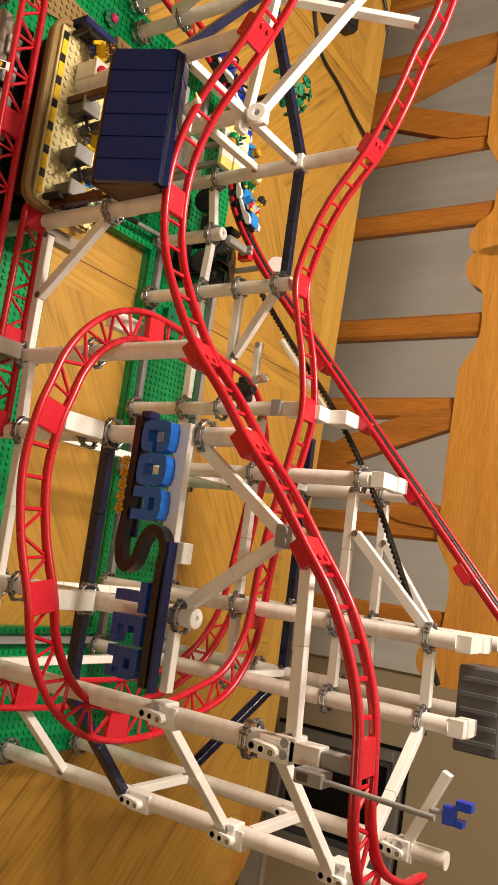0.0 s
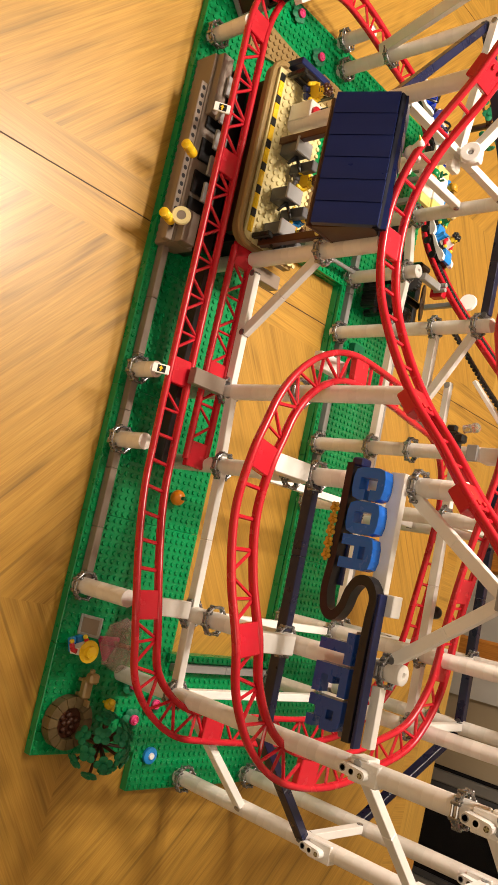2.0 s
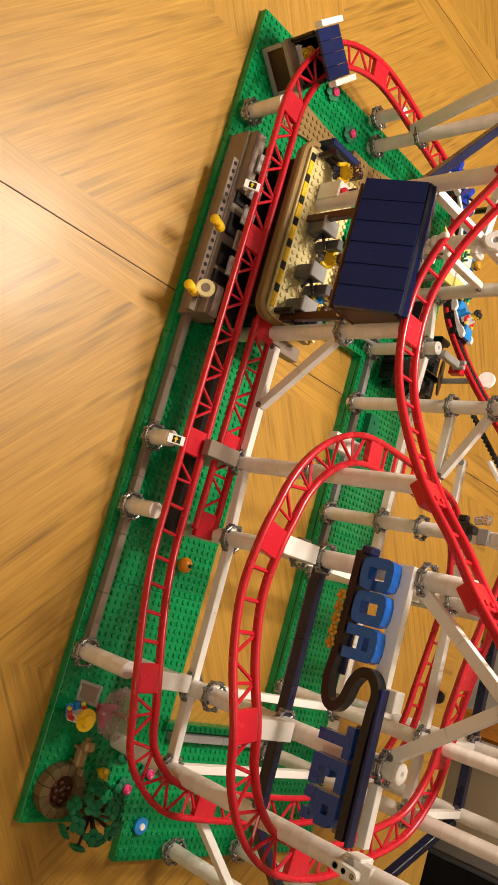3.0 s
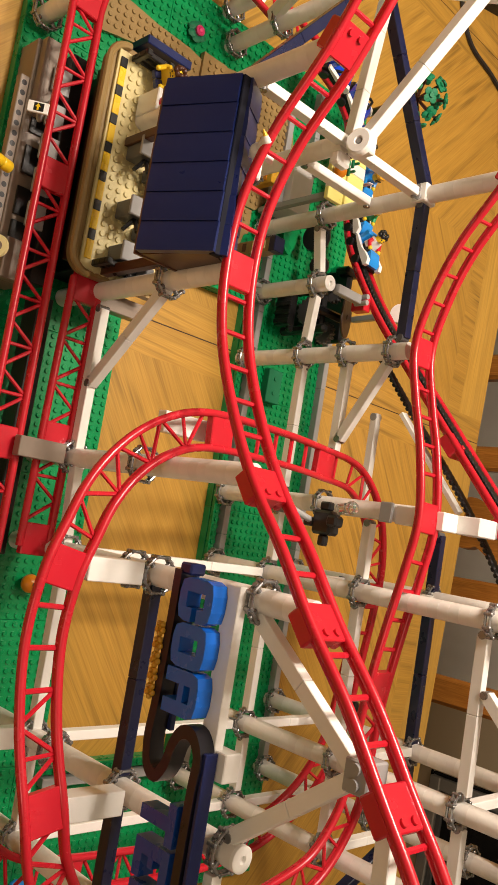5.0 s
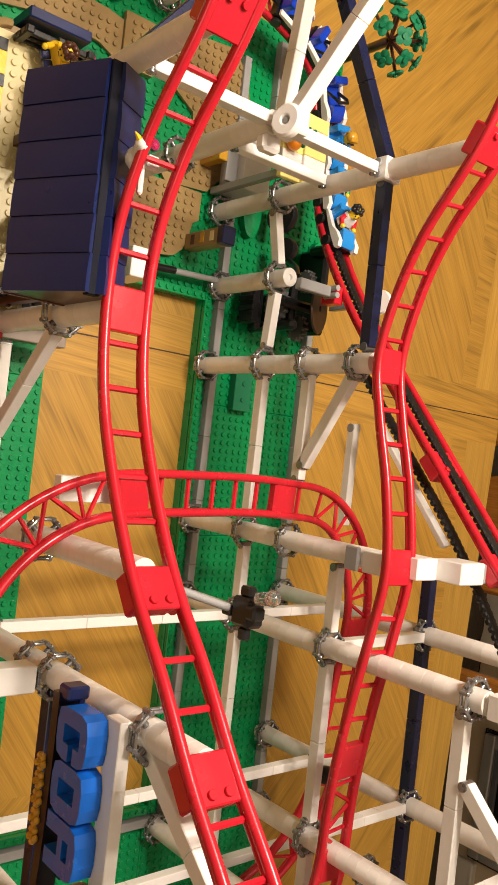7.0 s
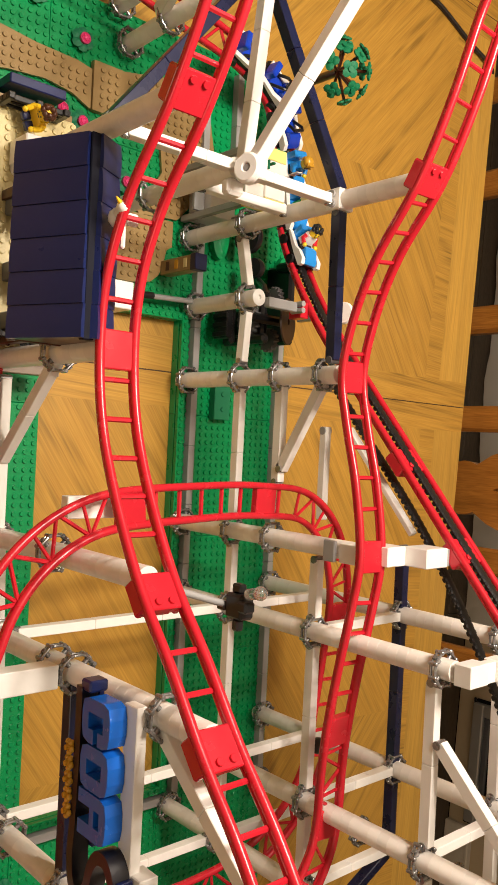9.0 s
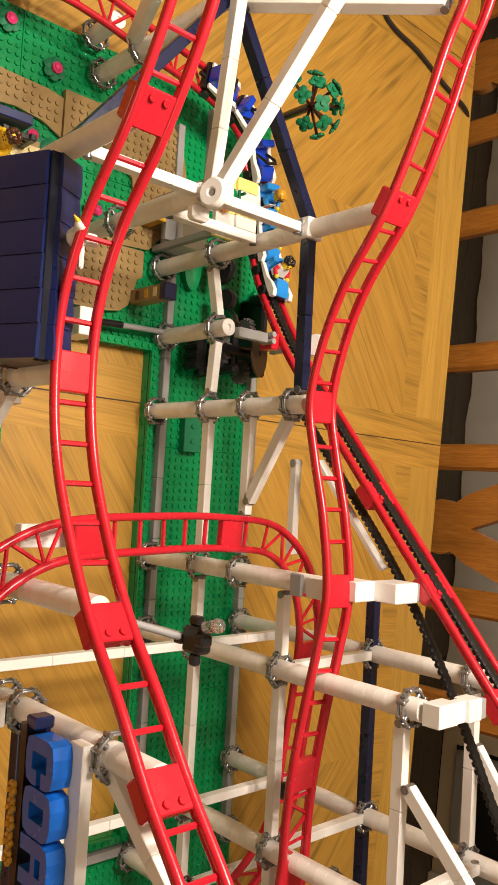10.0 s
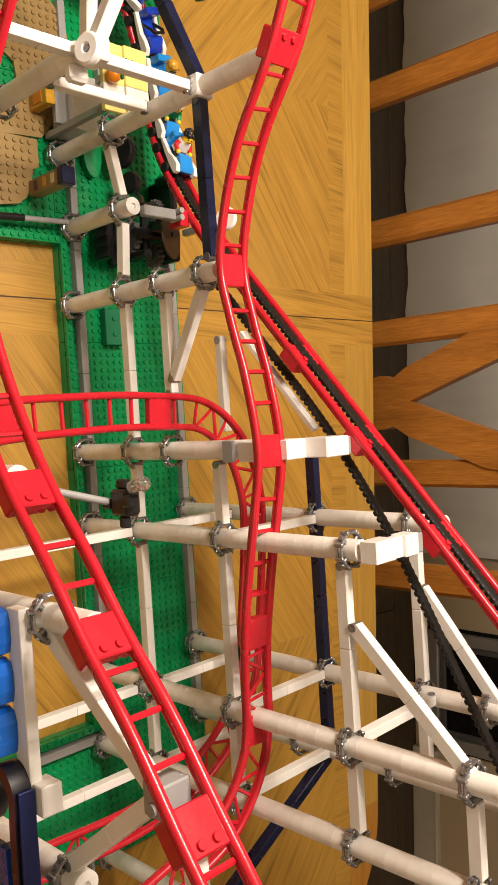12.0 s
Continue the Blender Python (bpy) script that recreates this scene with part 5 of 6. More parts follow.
gate(PX1 - 1.2, -30.2, -23.6, "low black ladder gate at the platform end")
gate(PX0 + 1.2, -30.0, -23.4, "low black ladder gate at the platform end")
solid("side_panel", Geo().box((PX0 - 1.6, -29.2, PZ - 3.0), (PX0 - 0.6, -23.2, PZ + 1.4), 0.1), NAVY, "navy panel beside the station stairs", "panel")
for k, x in enumerate((-6.6, -0.2, 4.6)):
    ob = thing("turnstile", "grey turnstile with black arms on the platform", "turnstile", "turnstiles")
    part("cabinet", Geo().box((x - 0.9, -28.6, PZ + 0.2), (x + 0.9, -26.4, PZ + 3.2), 0.12), DARK_GREY, ob)
    part("top_plate", Geo().box((x - 1.0, -29.0, PZ + 3.2), (x + 1.0, -26.2, PZ + 3.6), 0.08), LIGHT_GREY, ob)
    for a in (0, 1, 2):
        part("turning_arm", Geo().cyl((x + 0.8, -27.4, PZ + 2.2), (x + 2.4, -27.4 + 1.2 * (a - 1), PZ + 2.2 + 0.8 * (a % 2)), 0.22, 8), BLACK, ob)
    part("rear_screen", Geo().box((x + 1.0, -26.2, PZ + 0.2), (x + 2.4, -25.2, PZ + 4.2), 0.1), DARK_GREY, ob)
box_ob = thing("control_box", "white control box with a round red button", "control box")
part("cabinet", Geo().box((-13.0, -28.4, PZ + 0.2), (-10.6, -25.8, PZ + 3.8), 0.1), WHITE, box_ob)
part("button", Geo().lathe([(0.75, 0.0), (0.75, 0.35), (0.5, 0.6), (0.01, 0.7)], 16, Matrix.Translation((-11.5, -27.4, PZ + 3.8))), RED, box_ob, "red round button")
part("lever", Geo().cyl((-12.5, -26.4, PZ + 3.8), (-12.5, -26.4, PZ + 4.8), 0.2, 8), BLACK, box_ob)
seat_doll(Matrix.Translation((-15.2, -26.6, PZ + 1.3)) @ Matrix.Rotation(radians(-70), 4, "Z"), "operator_doll", "brick doll operator with brown curly hair, yellow and navy", BROWN, YELLOW, YELLOW, NAVY, style="curly")
for x, y, top, name in ((-3.4, -24.8, YELLOW, "waiting_doll"), (1.6, -24.6, AZURE, "queue_doll"), (4.2, -25.2, GOLD, "visitor_doll")):
    seat_doll(Matrix.Translation((x, y, PZ + 1.0)) @ Matrix.Rotation(radians(-90), 4, "Z"), name, "brick doll waiting under the navy station roof", BROWN, top, top, DARK_GREY)

# the navy roof
roof = thing("station_roof", "navy blue pitched station roof of overlapping sloped planks", "roof")
RXA, RXB = -8.6, 7.6
# near black: the shade in the slot between both slopes is put into this colour
RIDGE_SHADE = material("ridge_slot_shade", (0.003, 0.004, 0.012), 0.7, spec=0.2)
count = 6


def roof_plank(name, xa, xb, foot, ridge, rise):
    """A long plank from foot to ridge, (y, z) each, its face swelling softly towards the overlapping edge."""
    n = 6
    out = Vector((0, foot[1] - ridge[1], ridge[0] - foot[0])).normalized()
    out = out if out.z > 0 else -out
    verts = []
    for y, z in (foot, ridge):
        for k in range(n + 1):
            u = k / n
            swell = 0.42 + rise * u + 0.07 * math.sin(math.pi * u)
            verts.append(Vector((xa + (xb - xa) * u, y, z)) + out * swell)
        verts += [Vector((xb, y, z)) - out * 0.3, Vector((xa, y, z)) - out * 0.3]
    w = n + 3
    faces = [tuple(range(w)), tuple(range(2 * w - 1, w - 1, -1))]
    faces += [(k, w + k, w + (k + 1) % w, (k + 1) % w) for k in range(w)]
    return part(name, Geo().add(verts, faces), NAVY, roof)


for k in range(count):
    xa, xb = RXA + (RXB - RXA) * k / count, RXA + (RXB - RXA) * (k + 1) / count
    roof_plank("plank", xa + 0.015, xb - 0.015, (-33.1, 21.8), (-30.2, 28.6 + 0.06 * k), 0.10)
    roof_plank("rear_plank", xa + 0.015, xb - 0.015, (-27.2, 27.3), (-29.75, 28.75 + 0.06 * k), 0.10)
part("ridge", Geo().box((RXA, -30.4, 28.2), (RXB + 0.1, -29.4, 28.95), 0.08), RIDGE_SHADE, roof)
part("eave_board", Geo().box((RXA + 0.2, -33.0, 20.8), (RXB, -27.4, 21.2), 0.08), BROWN, roof)
part("gable", Geo().prism([(-32.4, 21.2), (-27.4, 21.2), (-27.4, 27.0), (-29.6, 28.2), (-30.4, 27.4)], 0, 0.6, Matrix.Translation((RXB - 0.7, 0, 0)) @ Matrix(((0, 0, 1, 0), (1, 0, 0, 0), (0, 1, 0, 0), (0, 0, 0, 1)))), BROWN, roof)
for x in (RXA + 1.0, RXB - 1.2):
    for y in (-28.4,):
        part("post", Geo().box((x - 0.5, y - 0.5, PZ), (x + 0.5, y + 0.5, 21.0), 0.08), BROWN, roof)
        part("trim_ball", ball(Geo(), (x, y - 0.4, 19.2), 0.45), PALE_YELLOW, roof)
bird = Geo()
ball(bird, (-2.0, -28.4, 30.0), 0.85, 12, 0.8)
bird.cyl((-2.2, -28.6, 30.5), (-2.5, -28.9, 31.4), 0.5, 10, 0.45)
bird.box((-1.8, -28.0, 29.6), (0.3, -27.6, 30.1), 0.15).box((-2.6, -27.6, 29.8), (-1.6, -26.6, 30.3), 0.15).box((-2.2, -28.5, 28.9), (-1.8, -28.2, 29.6), 0.05)
ball(bird, (-2.5, -28.9, 31.5), 0.55, 10)
beak = Geo().cyl((-2.7, -29.2, 31.6), (-3.1, -29.7, 31.7), 0.25, 8, 0.05)
tagged(new("toy_bird", mixed("toy_bird", [(bird, WHITE), (beak, YELLOW)])), "white brick bird with yellow beak on the roof ridge", "toy bird")

# ---- lettered sign ----
sign = thing("lettered_sign", "blue lettered sign on navy bars reading COASTER", "sign")
SY = -30.2


def strokes(ch, x0, x1, z0, z1, w=1.05):
    """A block letter as one closed body: columns and rows of cells, corners cut."""
    mid = (z0 + z1) / 2
    xs = [x0, x0 + w, x1 - w, x1]
    zs = [z0, z0 + w, mid - 0.35, mid + 0.35, z1 - w, z1]
    if ch == "T":
        cx = (x0 + x1) / 2
        xs = [x0, cx - w / 2, cx + w / 2, x1]
    rows_of = {
        "C": ("###", "#.#", "#..", "#.#", "###"),
        "O": ("###", "#.#", "#.#", "#.#", "###"),
        "A": ("###", "#.#", "###", "#.#", "#.#"),
        "T": ("###", ".#.", ".#.", ".#.", ".#."),
        "E": ("###", "#..", "##.", "#..", "###"),
        "R": ("###", "#.#", "###", "##.", "#.#"),
    }[ch]
    full = {(c, 4 - r) for r in range(5) for c in range(3) if rows_of[r][c] == "#"}
    cut = {"C": ((0, 0), (0, 5), (3, 5), (3, 0)), "O": ((0, 0), (0, 5), (3, 5), (3, 0)), "A": ((0, 5), (3, 5)), "R": ((3, 5),)}.get(ch, ())
    ya, yb = SY - 0.8, SY + 0.65

    def at(c, r, y):
        x, z = xs[c], zs[r]
        if (c, r) in cut:
            x += 0.25 if c == 0 else -0.25
            z += 0.25 if r == 0 else -0.25
        return (x, y, z)

    g = Geo()
    for c, r in sorted(full):
        p = [(c, r), (c + 1, r), (c + 1, r + 1), (c, r + 1)]
        g.add([at(*q, ya) for q in p], [(0, 1, 2, 3)])
        g.add([at(*q, yb) for q in p], [(3, 2, 1, 0)])
        for (a, b), near in zip(((0, 1), (1, 2), (2, 3), (3, 0)), ((c, r - 1), (c + 1, r), (c, r + 1), (c - 1, r))):
            if near not in full:
                g.add([at(*p[a], ya), at(*p[b], ya), at(*p[b], yb), at(*p[a], yb)], [(3, 2, 1, 0)])
    return g


LETTER_BLUE = plastic("bright_blue_plastic", (0.008, 0.13, 0.60), 0.25)
for ch, x0, x1 in (("C", 34.0, 37.3), ("O", 37.45, 40.7), ("A", 40.85, 44.2)):
    part("letter", strokes(ch, x0, x1, 32.9, 37.4), LETTER_BLUE, sign, "bright blue block letter " + ch)
LETTER_NAVY = plastic("dark_blue_plastic", (0.008, 0.06, 0.32), 0.28)
for ch, x0, x1 in (("T", 50.2, 53.2), ("E", 53.5, 56.3), ("R", 56.6, 59.6)):
    part("letter", strokes(ch, x0, x1, 32.6, 37.3), LETTER_NAVY, sign, "dark blue block letter " + ch)
ribbon = spline([(33.6, SY, 32.0), (38, SY, 32.0), (44.0, SY, 31.8), (46.8, SY, 31.6), (48.6, SY, 32.2), (49.0, SY, 33.4), (47.9, SY, 34.5), (46.4, SY, 35.0), (45.2, SY, 36.0), (45.1, SY, 37.4), (46.4, SY, 38.5), (48.6, SY, 38.4), (54, SY, 38.3), (60.2, SY, 38.3)], 0.4)
DARK_RIBBON = plastic("black_blue_plastic", (0.006, 0.006, 0.012), 0.3)
verts, faces = [], []
for k, (p, t, side, up) in enumerate(frames(ribbon)):
    nz = Vector((-t.z, 0, t.x))
    for dn, dy in ((-0.5, -0.7), (0.5, -0.7), (0.5, 0.7), (-0.5, 0.7)):
        verts.append(p + nz * dn + Vector((0, dy, 0)))
    if k:
        for i in range(4):
            faces.append((4 * k - 4 + i, 4 * k - 4 + (i + 1) % 4, 4 * k + (i + 1) % 4, 4 * k + i))
n = len(verts)
faces += [(3, 2, 1, 0), (n - 4, n - 3, n - 2, n - 1)]
part("letter", Geo().add(verts, faces), DARK_RIBBON, sign, "dark ribbon S that runs on as two bars")
part("lower_bar", Geo().box((33.2, SY + 0.72, 31.4), (46.0, SY + 1.2, 32.6), 0.06).box((33.0, SY - 0.6, 32.0), (33.9, SY + 1.0, 33.6), 0.15), NAVY, sign)
part("upper_bar", Geo().box((46.0, SY - 0.5, 38.95), (60.4, SY + 0.7, 39.4), 0.06), NAVY, sign)
part("backing", Geo().box((34.0, SY + 0.7, 36.8), (46.4, SY + 1.6, 38.8), 0.06), WHITE, sign)
part("backing", Geo().box((50.0, SY + 0.6, 36.2), (60.0, SY + 1.4, 37.4), 0.06), TAUPE, sign)
part("bracket", Geo().box((45.9, SY + 0.8, 37.9), (48.0, -27.8, 40.2), 0.08), WHITE, sign)
part("bracket", Geo().box((34.4, -29.0, 37.0), (36.0, -28.0, 38.4), 0.08), WHITE, sign)
part("rear_bar", Geo().box((54.6, -28.6, 38.8), (60.4, -27.6, 40.0), 0.06), WHITE, sign)
for x in (38.4, 39.6, 40.8, 42.0, 43.2):
    g = Geo()
    for k in range(5):
        a = 2 * math.pi * k / 5
        ball(g, (x + 0.42 * math.cos(a), SY - 0.8, 31.0 + 0.42 * math.sin(a)), 0.26, 8)
    g.cyl((x, SY - 0.4, 31.0), (x, SY - 1.2, 31.0), 0.22, 8)
    part("flower", g, GOLD, sign, "orange gold flower")
sign.scale = (1.0, 1.0, 0.84)
sign.location = (0.4 * S, 0, 31.5 * 0.16 * S)


# ---- ground pieces on the base ----
def inside(x, y, poly):
    hit = False
    for (x0, y0), (x1, y1) in zip(poly, poly[1:] + poly[:1]):
        if (y0 > y) != (y1 > y) and x < (x1 - x0) * (y - y0) / (y1 - y0) + x0:
            hit = not hit
    return hit


def path_plate(outline, z0, z1, label):
    ob = thing("path_plate", label, "path plate", "tan garden path")
    xs, ys = [p[0] for p in outline], [p[1] for p in outline]
    spots = [(x, y) for x, y in grid(math.floor(min(xs)), math.floor(min(ys)), math.ceil(max(xs)), math.ceil(max(ys))) if all(inside(x + dx, y + dy, outline) for dx in (-0.33, 0.33) for dy in (-0.33, 0.33))]
    part("slab", Geo().prism(outline, z0, z1), TAN, ob)
    part("stud_field", Geo().studs(spots, z1, 10), TAN, ob)


TAN_LABEL = "tan studded plate of the curved garden path"
path_plate([(-23.0, -30.0), (-24.0, -25.0), (-24.4, -20.5), (-23.9, -17.2), (-22.7, -14.7), (-27.4, -14.7), (-27.8, -16.6), (-28.0, -21.8), (-29.0, -30.0)], 0.22, 0.62, TAN_LABEL)
path_plate([(-28.4, -14.66), (-22.6, -14.66), (-22.6, -10.7), (-28.4, -10.7)], 0.22, 1.0, "tan studded step plate of the garden path")
path_plate([(-24.3, -10.66), (-23.2, -8.0), (-21.0, -4.6), (-18.0, -4.2), (-15.0, -6.0), (-14.0, -9.0), (-12.2, -7.3), (-12.6, -1.5), (-17.4, 2.9), (-22.7, 3.9), (-27.8, 2.8), (-30.4, 0.4), (-30.0, -3.2), (-28.5, -10.66)], 0.22, 0.62, TAN_LABEL)
path_plate([(-12.1, -20.0), (-4.0, -20.0), (-3.6, -8.5), (-4.1, -5.4), (-5.0, -4.3), (-6.3, -3.7), (-8.4, -3.2), (-8.9, -2.4), (-12.1, -2.4)], 0.22, 1.02, TAN_LABEL)


def flower_bush(x, y, z=0.22, size=0.78):
    ob = thing("flower_bush", "dark green leaf bush with a pink rose stud", "flower", "flower bushes")
    g = Geo()
    for k in range(6):
        a = k * math.pi / 3 + x
        g.lathe([(0.02, 0.0), (0.75 * size, 0.1), (0.8 * size, 0.3), (0.02, 0.55)], 8, Matrix.Translation((x + 1.05 * size * math.cos(a), y + 1.05 * size * math.sin(a), z + 0.25)) @ Matrix.Rotation(0.3, 4, "X"))
    g.cyl((x, y, z), (x, y, z + 0.7), 0.8, 12)
    part("leaves", g, DARK_GREEN, ob)
    rose = Geo().lathe([(0.62, 0.0), (0.66, 0.4), (0.52, 0.55), (0.42, 0.42), (0.34, 0.6), (0.2, 0.5), (0.01, 0.62)], 14, Matrix.Translation((x, y, z + 0.7)))
    part("rose", rose, PINK, ob)


for p in ((-30.3, -16.1), (-22.6, -23.2), (-21.6, -18.5), (-20.8, -15.9), (-15.4, -9.6), (-33.6, -22.0)):
    flower_bush(*p)


# ---- striped fruit stall ----
stall = thing("fruit_stall", "fruit stall with pale yellow and white striped brick awning", "stall")
part("counter", Geo().box((-19.4, 0.2, 0.62), (-12.8, 4.2, 5.2), 0.08), WHITE, stall)
for x, y in ((-19.2, -0.6), (-12.9, -0.6), (-19.2, 4.0), (-12.9, 4.0)):
    part("post", Geo().box((x - 0.4, y - 0.4, 0.62), (x + 0.4, y + 0.4, 12.4), 0.06), LIGHT_GREY, stall)
for k in range(5):
    x0 = -19.9 + 1.52 * k
    mat = PALE_YELLOW if k % 2 == 0 else WHITE
    g = Geo().box((x0, -1.2, 12.6), (x0 + 1.5, 4.8, 13.3), 0.06).box((x0 + 0.01, 1.6, 13.3), (x0 + 1.49, 4.8, 13.7), 0.06)
    part("awning_stripe", g, mat, stall)
for c, mat, name in (((-15.9, -0.4, 14.1), ORANGE, "orange"), ((-17.2, 0.2, 14.0), GREEN, "lime")):
    ob = solid("toy_fruit", ball(Geo(), c, 0.85, 14), mat, "round %s toy fruit on the striped awning" % name, "toy fruit", "toy fruit")
    leaf = Geo().box((c[0] - 0.5, c[1] + 0.4, 14.7), (c[0] + 0.6, c[1] + 0.7, 15.2), 0.1).box((c[0] - 0.1, c[1] + 0.5, 15.0), (c[0] + 0.2, c[1] + 0.9, 15.9), 0.1)
    part("leaf", leaf, DARK_GREEN, ob)
juice = thing("juice_machine", "gold and grey juice machine beside the stall", "machine")
part("cabinet", Geo().box((-17.6, -2.9, 0.62), (-15.4, -1.7, 4.4), 0.1), GOLD, juice)
part("panel", Geo().box((-17.2, -3.0, 1.6), (-15.8, -2.9, 3.4), 0.02), ORANGE, juice)
part("shelf", Geo().box((-17.2, -1.6, 3.6), (-13.4, 0.0, 4.2), 0.06), LIGHT_GREY, juice)

# post with posters
post = thing("poster_post", "tan post with small posters and a navy cap", "post")
part("pillar", Geo().box((-6.9, -4.0, 1.02), (-5.1, -2.4, 7.2), 0.06), TAN, post)
part("cap", Geo().box((-7.0, -4.1, 7.2), (-5.0, -2.3, 8.3), 0.08), DEEP_NAVY, post)
for z, mat in ((2.2, BROWN), (4.0, GOLD), (5.8, CREAM)):
    part("poster_bar", Geo().box((-6.6, -4.06, z), (-5.5, -4.0, z + 0.7), 0.01), mat, post)

# low lever rod across the base, with a white block
lever = thing("lever_rod", "light grey lever rod with a black sleeve", "rod")
part("rod", Geo().cyl((-1.6, -19.0, 2.0), (-2.4, 0.4, 2.0), 0.35, 12), LIGHT_GREY, lever)
part("sleeve", Geo().cyl((-1.95, -10.6, 2.0), (-2.2, -5.6, 2.0), 0.44, 12), BLACK, lever)
part("handle_stem", Geo().box((-0.6, -15.2, 0.2), (0.4, -14.4, 5.6), 0.1), LIGHT_GREY, lever)
part("handle_block", Geo().box((-1.6, -16.0, 5.6), (1.4, -13.6, 10.0), 0.1), WHITE, lever)
solid("green_box", Geo().box((7.7, 5.5, 0.22), (12.4, 8.2, 1.4), 0.08).studs([(9.0, 6.8), (11.0, 6.8)], 1.4), DARK_GREEN, "dark green brick box on the green base", "box")

# ---- lift drive at the bottom of the lift ----
DARK_BROWN = plastic("dark_brown_plastic", (0.03, 0.013, 0.007), 0.4)
gearbox = thing("lift_drive", "black gear housing at the foot of the lift", "gear housing")
for lo, hi in (((-4.4, 7.0, 0.22), (-3.2, 8.2, 8.6)), ((1.2, 7.0, 0.22), (2.4, 8.2, 8.6)), ((-4.4, 8.4, 5.6), (2.4, 9.4, 6.8)), ((-4.4, 5.8, 2.4), (2.4, 6.8, 3.6)), ((-2.6, 8.6, 0.22), (0.8, 11.4, 4.8)), ((-9.4, 14.6, 0.22), (1.6, 15.8, 5.2)), ((-9.4, 13.2, 3.4), (-8.2, 16.4, 6.0)), ((-1.4, 6.0, 6.8), (-0.2, 12.6, 7.8))):
    part("liftarm", Geo().box(lo, hi, 0.35), BLACK, gearbox)
for x, y, z, r in ((-0.8, 7.6, 5.0, 1.7), (-3.8, 9.8, 7.4, 1.1), (1.6, 10.4, 6.0, 1.3)):
    teeth = []
    for k in range(56):
        q, a = (r + 0.3 if k % 4 in (1, 2) else r), 2 * math.pi * k / 56
        teeth.append((q * math.cos(a), q * math.sin(a)))
    cog = Geo().prism(teeth, -0.4, 0.4, Matrix.Translation((x, y, z)) @ Matrix.Rotation(radians(90), 4, "X"))
    part("cog", cog, DARK_GREY, gearbox)
part("frame", Geo().box((-3.0, 4.6, 1.4), (1.8, 5.6, 4.2), 0.12), BLACK, gearbox)
for k in range(4):
    part("slat", Geo().box((-2.6 + 1.2 * k, 4.3, 1.6), (-2.0 + 1.2 * k, 4.6, 4.4), 0.05), BLACK, gearbox)
part("turntable", Geo().lathe([(0.4, -0.15), (2.9, -0.15), (3.0, 0.0), (2.9, 0.15), (0.4, 0.15), (0.4, -0.15)], 30, Matrix.Translation((-0.6, 10.6, 9.2)) @ Matrix.Rotation(radians(-28), 4, "X")), DARK_BROWN, gearbox, "brown round turntable")
for x, y, z, r in ((-11.6, 7.6, 4.2, 2.0), (-7.6, 8.2, 5.0, 1.3)):
    part("wheel", Geo().lathe([(0.3, -0.5), (r, -0.5), (r + 0.15, 0.0), (r, 0.5), (0.3, 0.5)], 24, Matrix.Translation((x, y, z)) @ Matrix.Rotation(radians(80), 4, "X")), BLACK, gearbox)
part("cable", Geo().tube([(-6, 8, 6), (-4.4, 6.0, 9.4), (-3.6, 5.4, 10.4), (-2.6, 6.4, 8.8)], 0.4, 8), BLACK, gearbox)
stay = thing("lift_stay", "light grey bar with a clip holding the lift rail", "stay")
part("bar", Geo().box((-2.2, 2.7, 13.2), (-1.0, 7.4, 14.2), 0.1), LIGHT_GREY, stay)
for dx in (-0.4, 0.4):
    part("clip", Geo().cyl((-1.6 + dx, 7.6, 13.0), (-1.6 + dx, 7.6, 15.0), 0.35, 10), LIGHT_GREY, stay)
part("shoe", Geo().box((-2.4, 8.0, 12.0), (-0.4, 9.4, 14.2), 0.1), RED, stay)
roller = thing("white_roller", "small white round roller by the lift", "roller")
part("disc", Geo().lathe([(0.3, -0.4), (1.3, -0.4), (1.45, 0.0), (1.3, 0.4), (0.3, 0.4)], 20, Matrix.Translation((-1.8, 14.6, 15.2)) @ Matrix.Rotation(radians(75), 4, "X")), WHITE, roller)
part("arm", Geo().bar((-1.8, 14.9, 15.0), (-1.8, 15.4, 6.4), 0.8, 0.8), LIGHT_GREY, roller)
for gx, gy in ((-8.0, 17.2), (-12.0, 5.4)):
    ob = thing("green_curve_plate", "bright green curved plate on the base", "curved plate", "green curved plates")
    part("plate", Geo().prism([(gx + 3.2 * math.cos(radians(a)), gy + 1.4 * math.sin(radians(a))) for a in range(0, 360, 24)], 0.22, 1.2), GREEN, ob)

# toy camera operator: black figure with a clear head on a rod between supports
rod = thing("camera_stand", "grey and white rod between coaster supports", "rod")
part("rod", Geo().cyl((26.4, -26.0, 33.4), (28.6, -18.8, 34.6), 0.3, 10), LIGHT_GREY, rod)
fig = Geo().box((27.2, -20.4, 34.6), (29.4, -18.8, 36.8), 0.25).box((26.4, -20.0, 35.0), (27.2, -19.2, 36.2), 0.15).box((29.4, -20.2, 35.4), (30.4, -19.4, 36.2), 0.15).box((27.6, -20.8, 36.6), (28.6, -19.6, 37.8), 0.2).box((28.0, -20.6, 33.8), (28.8, -19.6, 34.8), 0.1)
clear = ball(Geo().cyl((27.0, -20.2, 37.4), (26.8, -20.1, 38.2), 0.5, 12), (26.7, -20.0, 38.7), 0.62, 12)
for shape in (fig, clear):
    shape.v = [(28.2 + 0.95 * (x - 28.0), -18.8 + 0.95 * (y + 19.8), 34.8 + 0.95 * (z - 34.8)) for x, y, z in shape.v]
tagged(new("toy_camera", mixed("toy_camera", [(fig, BLACK), (clear, CLEAR)])), "small black toy camera with a clear lens on a rod", "toy camera")

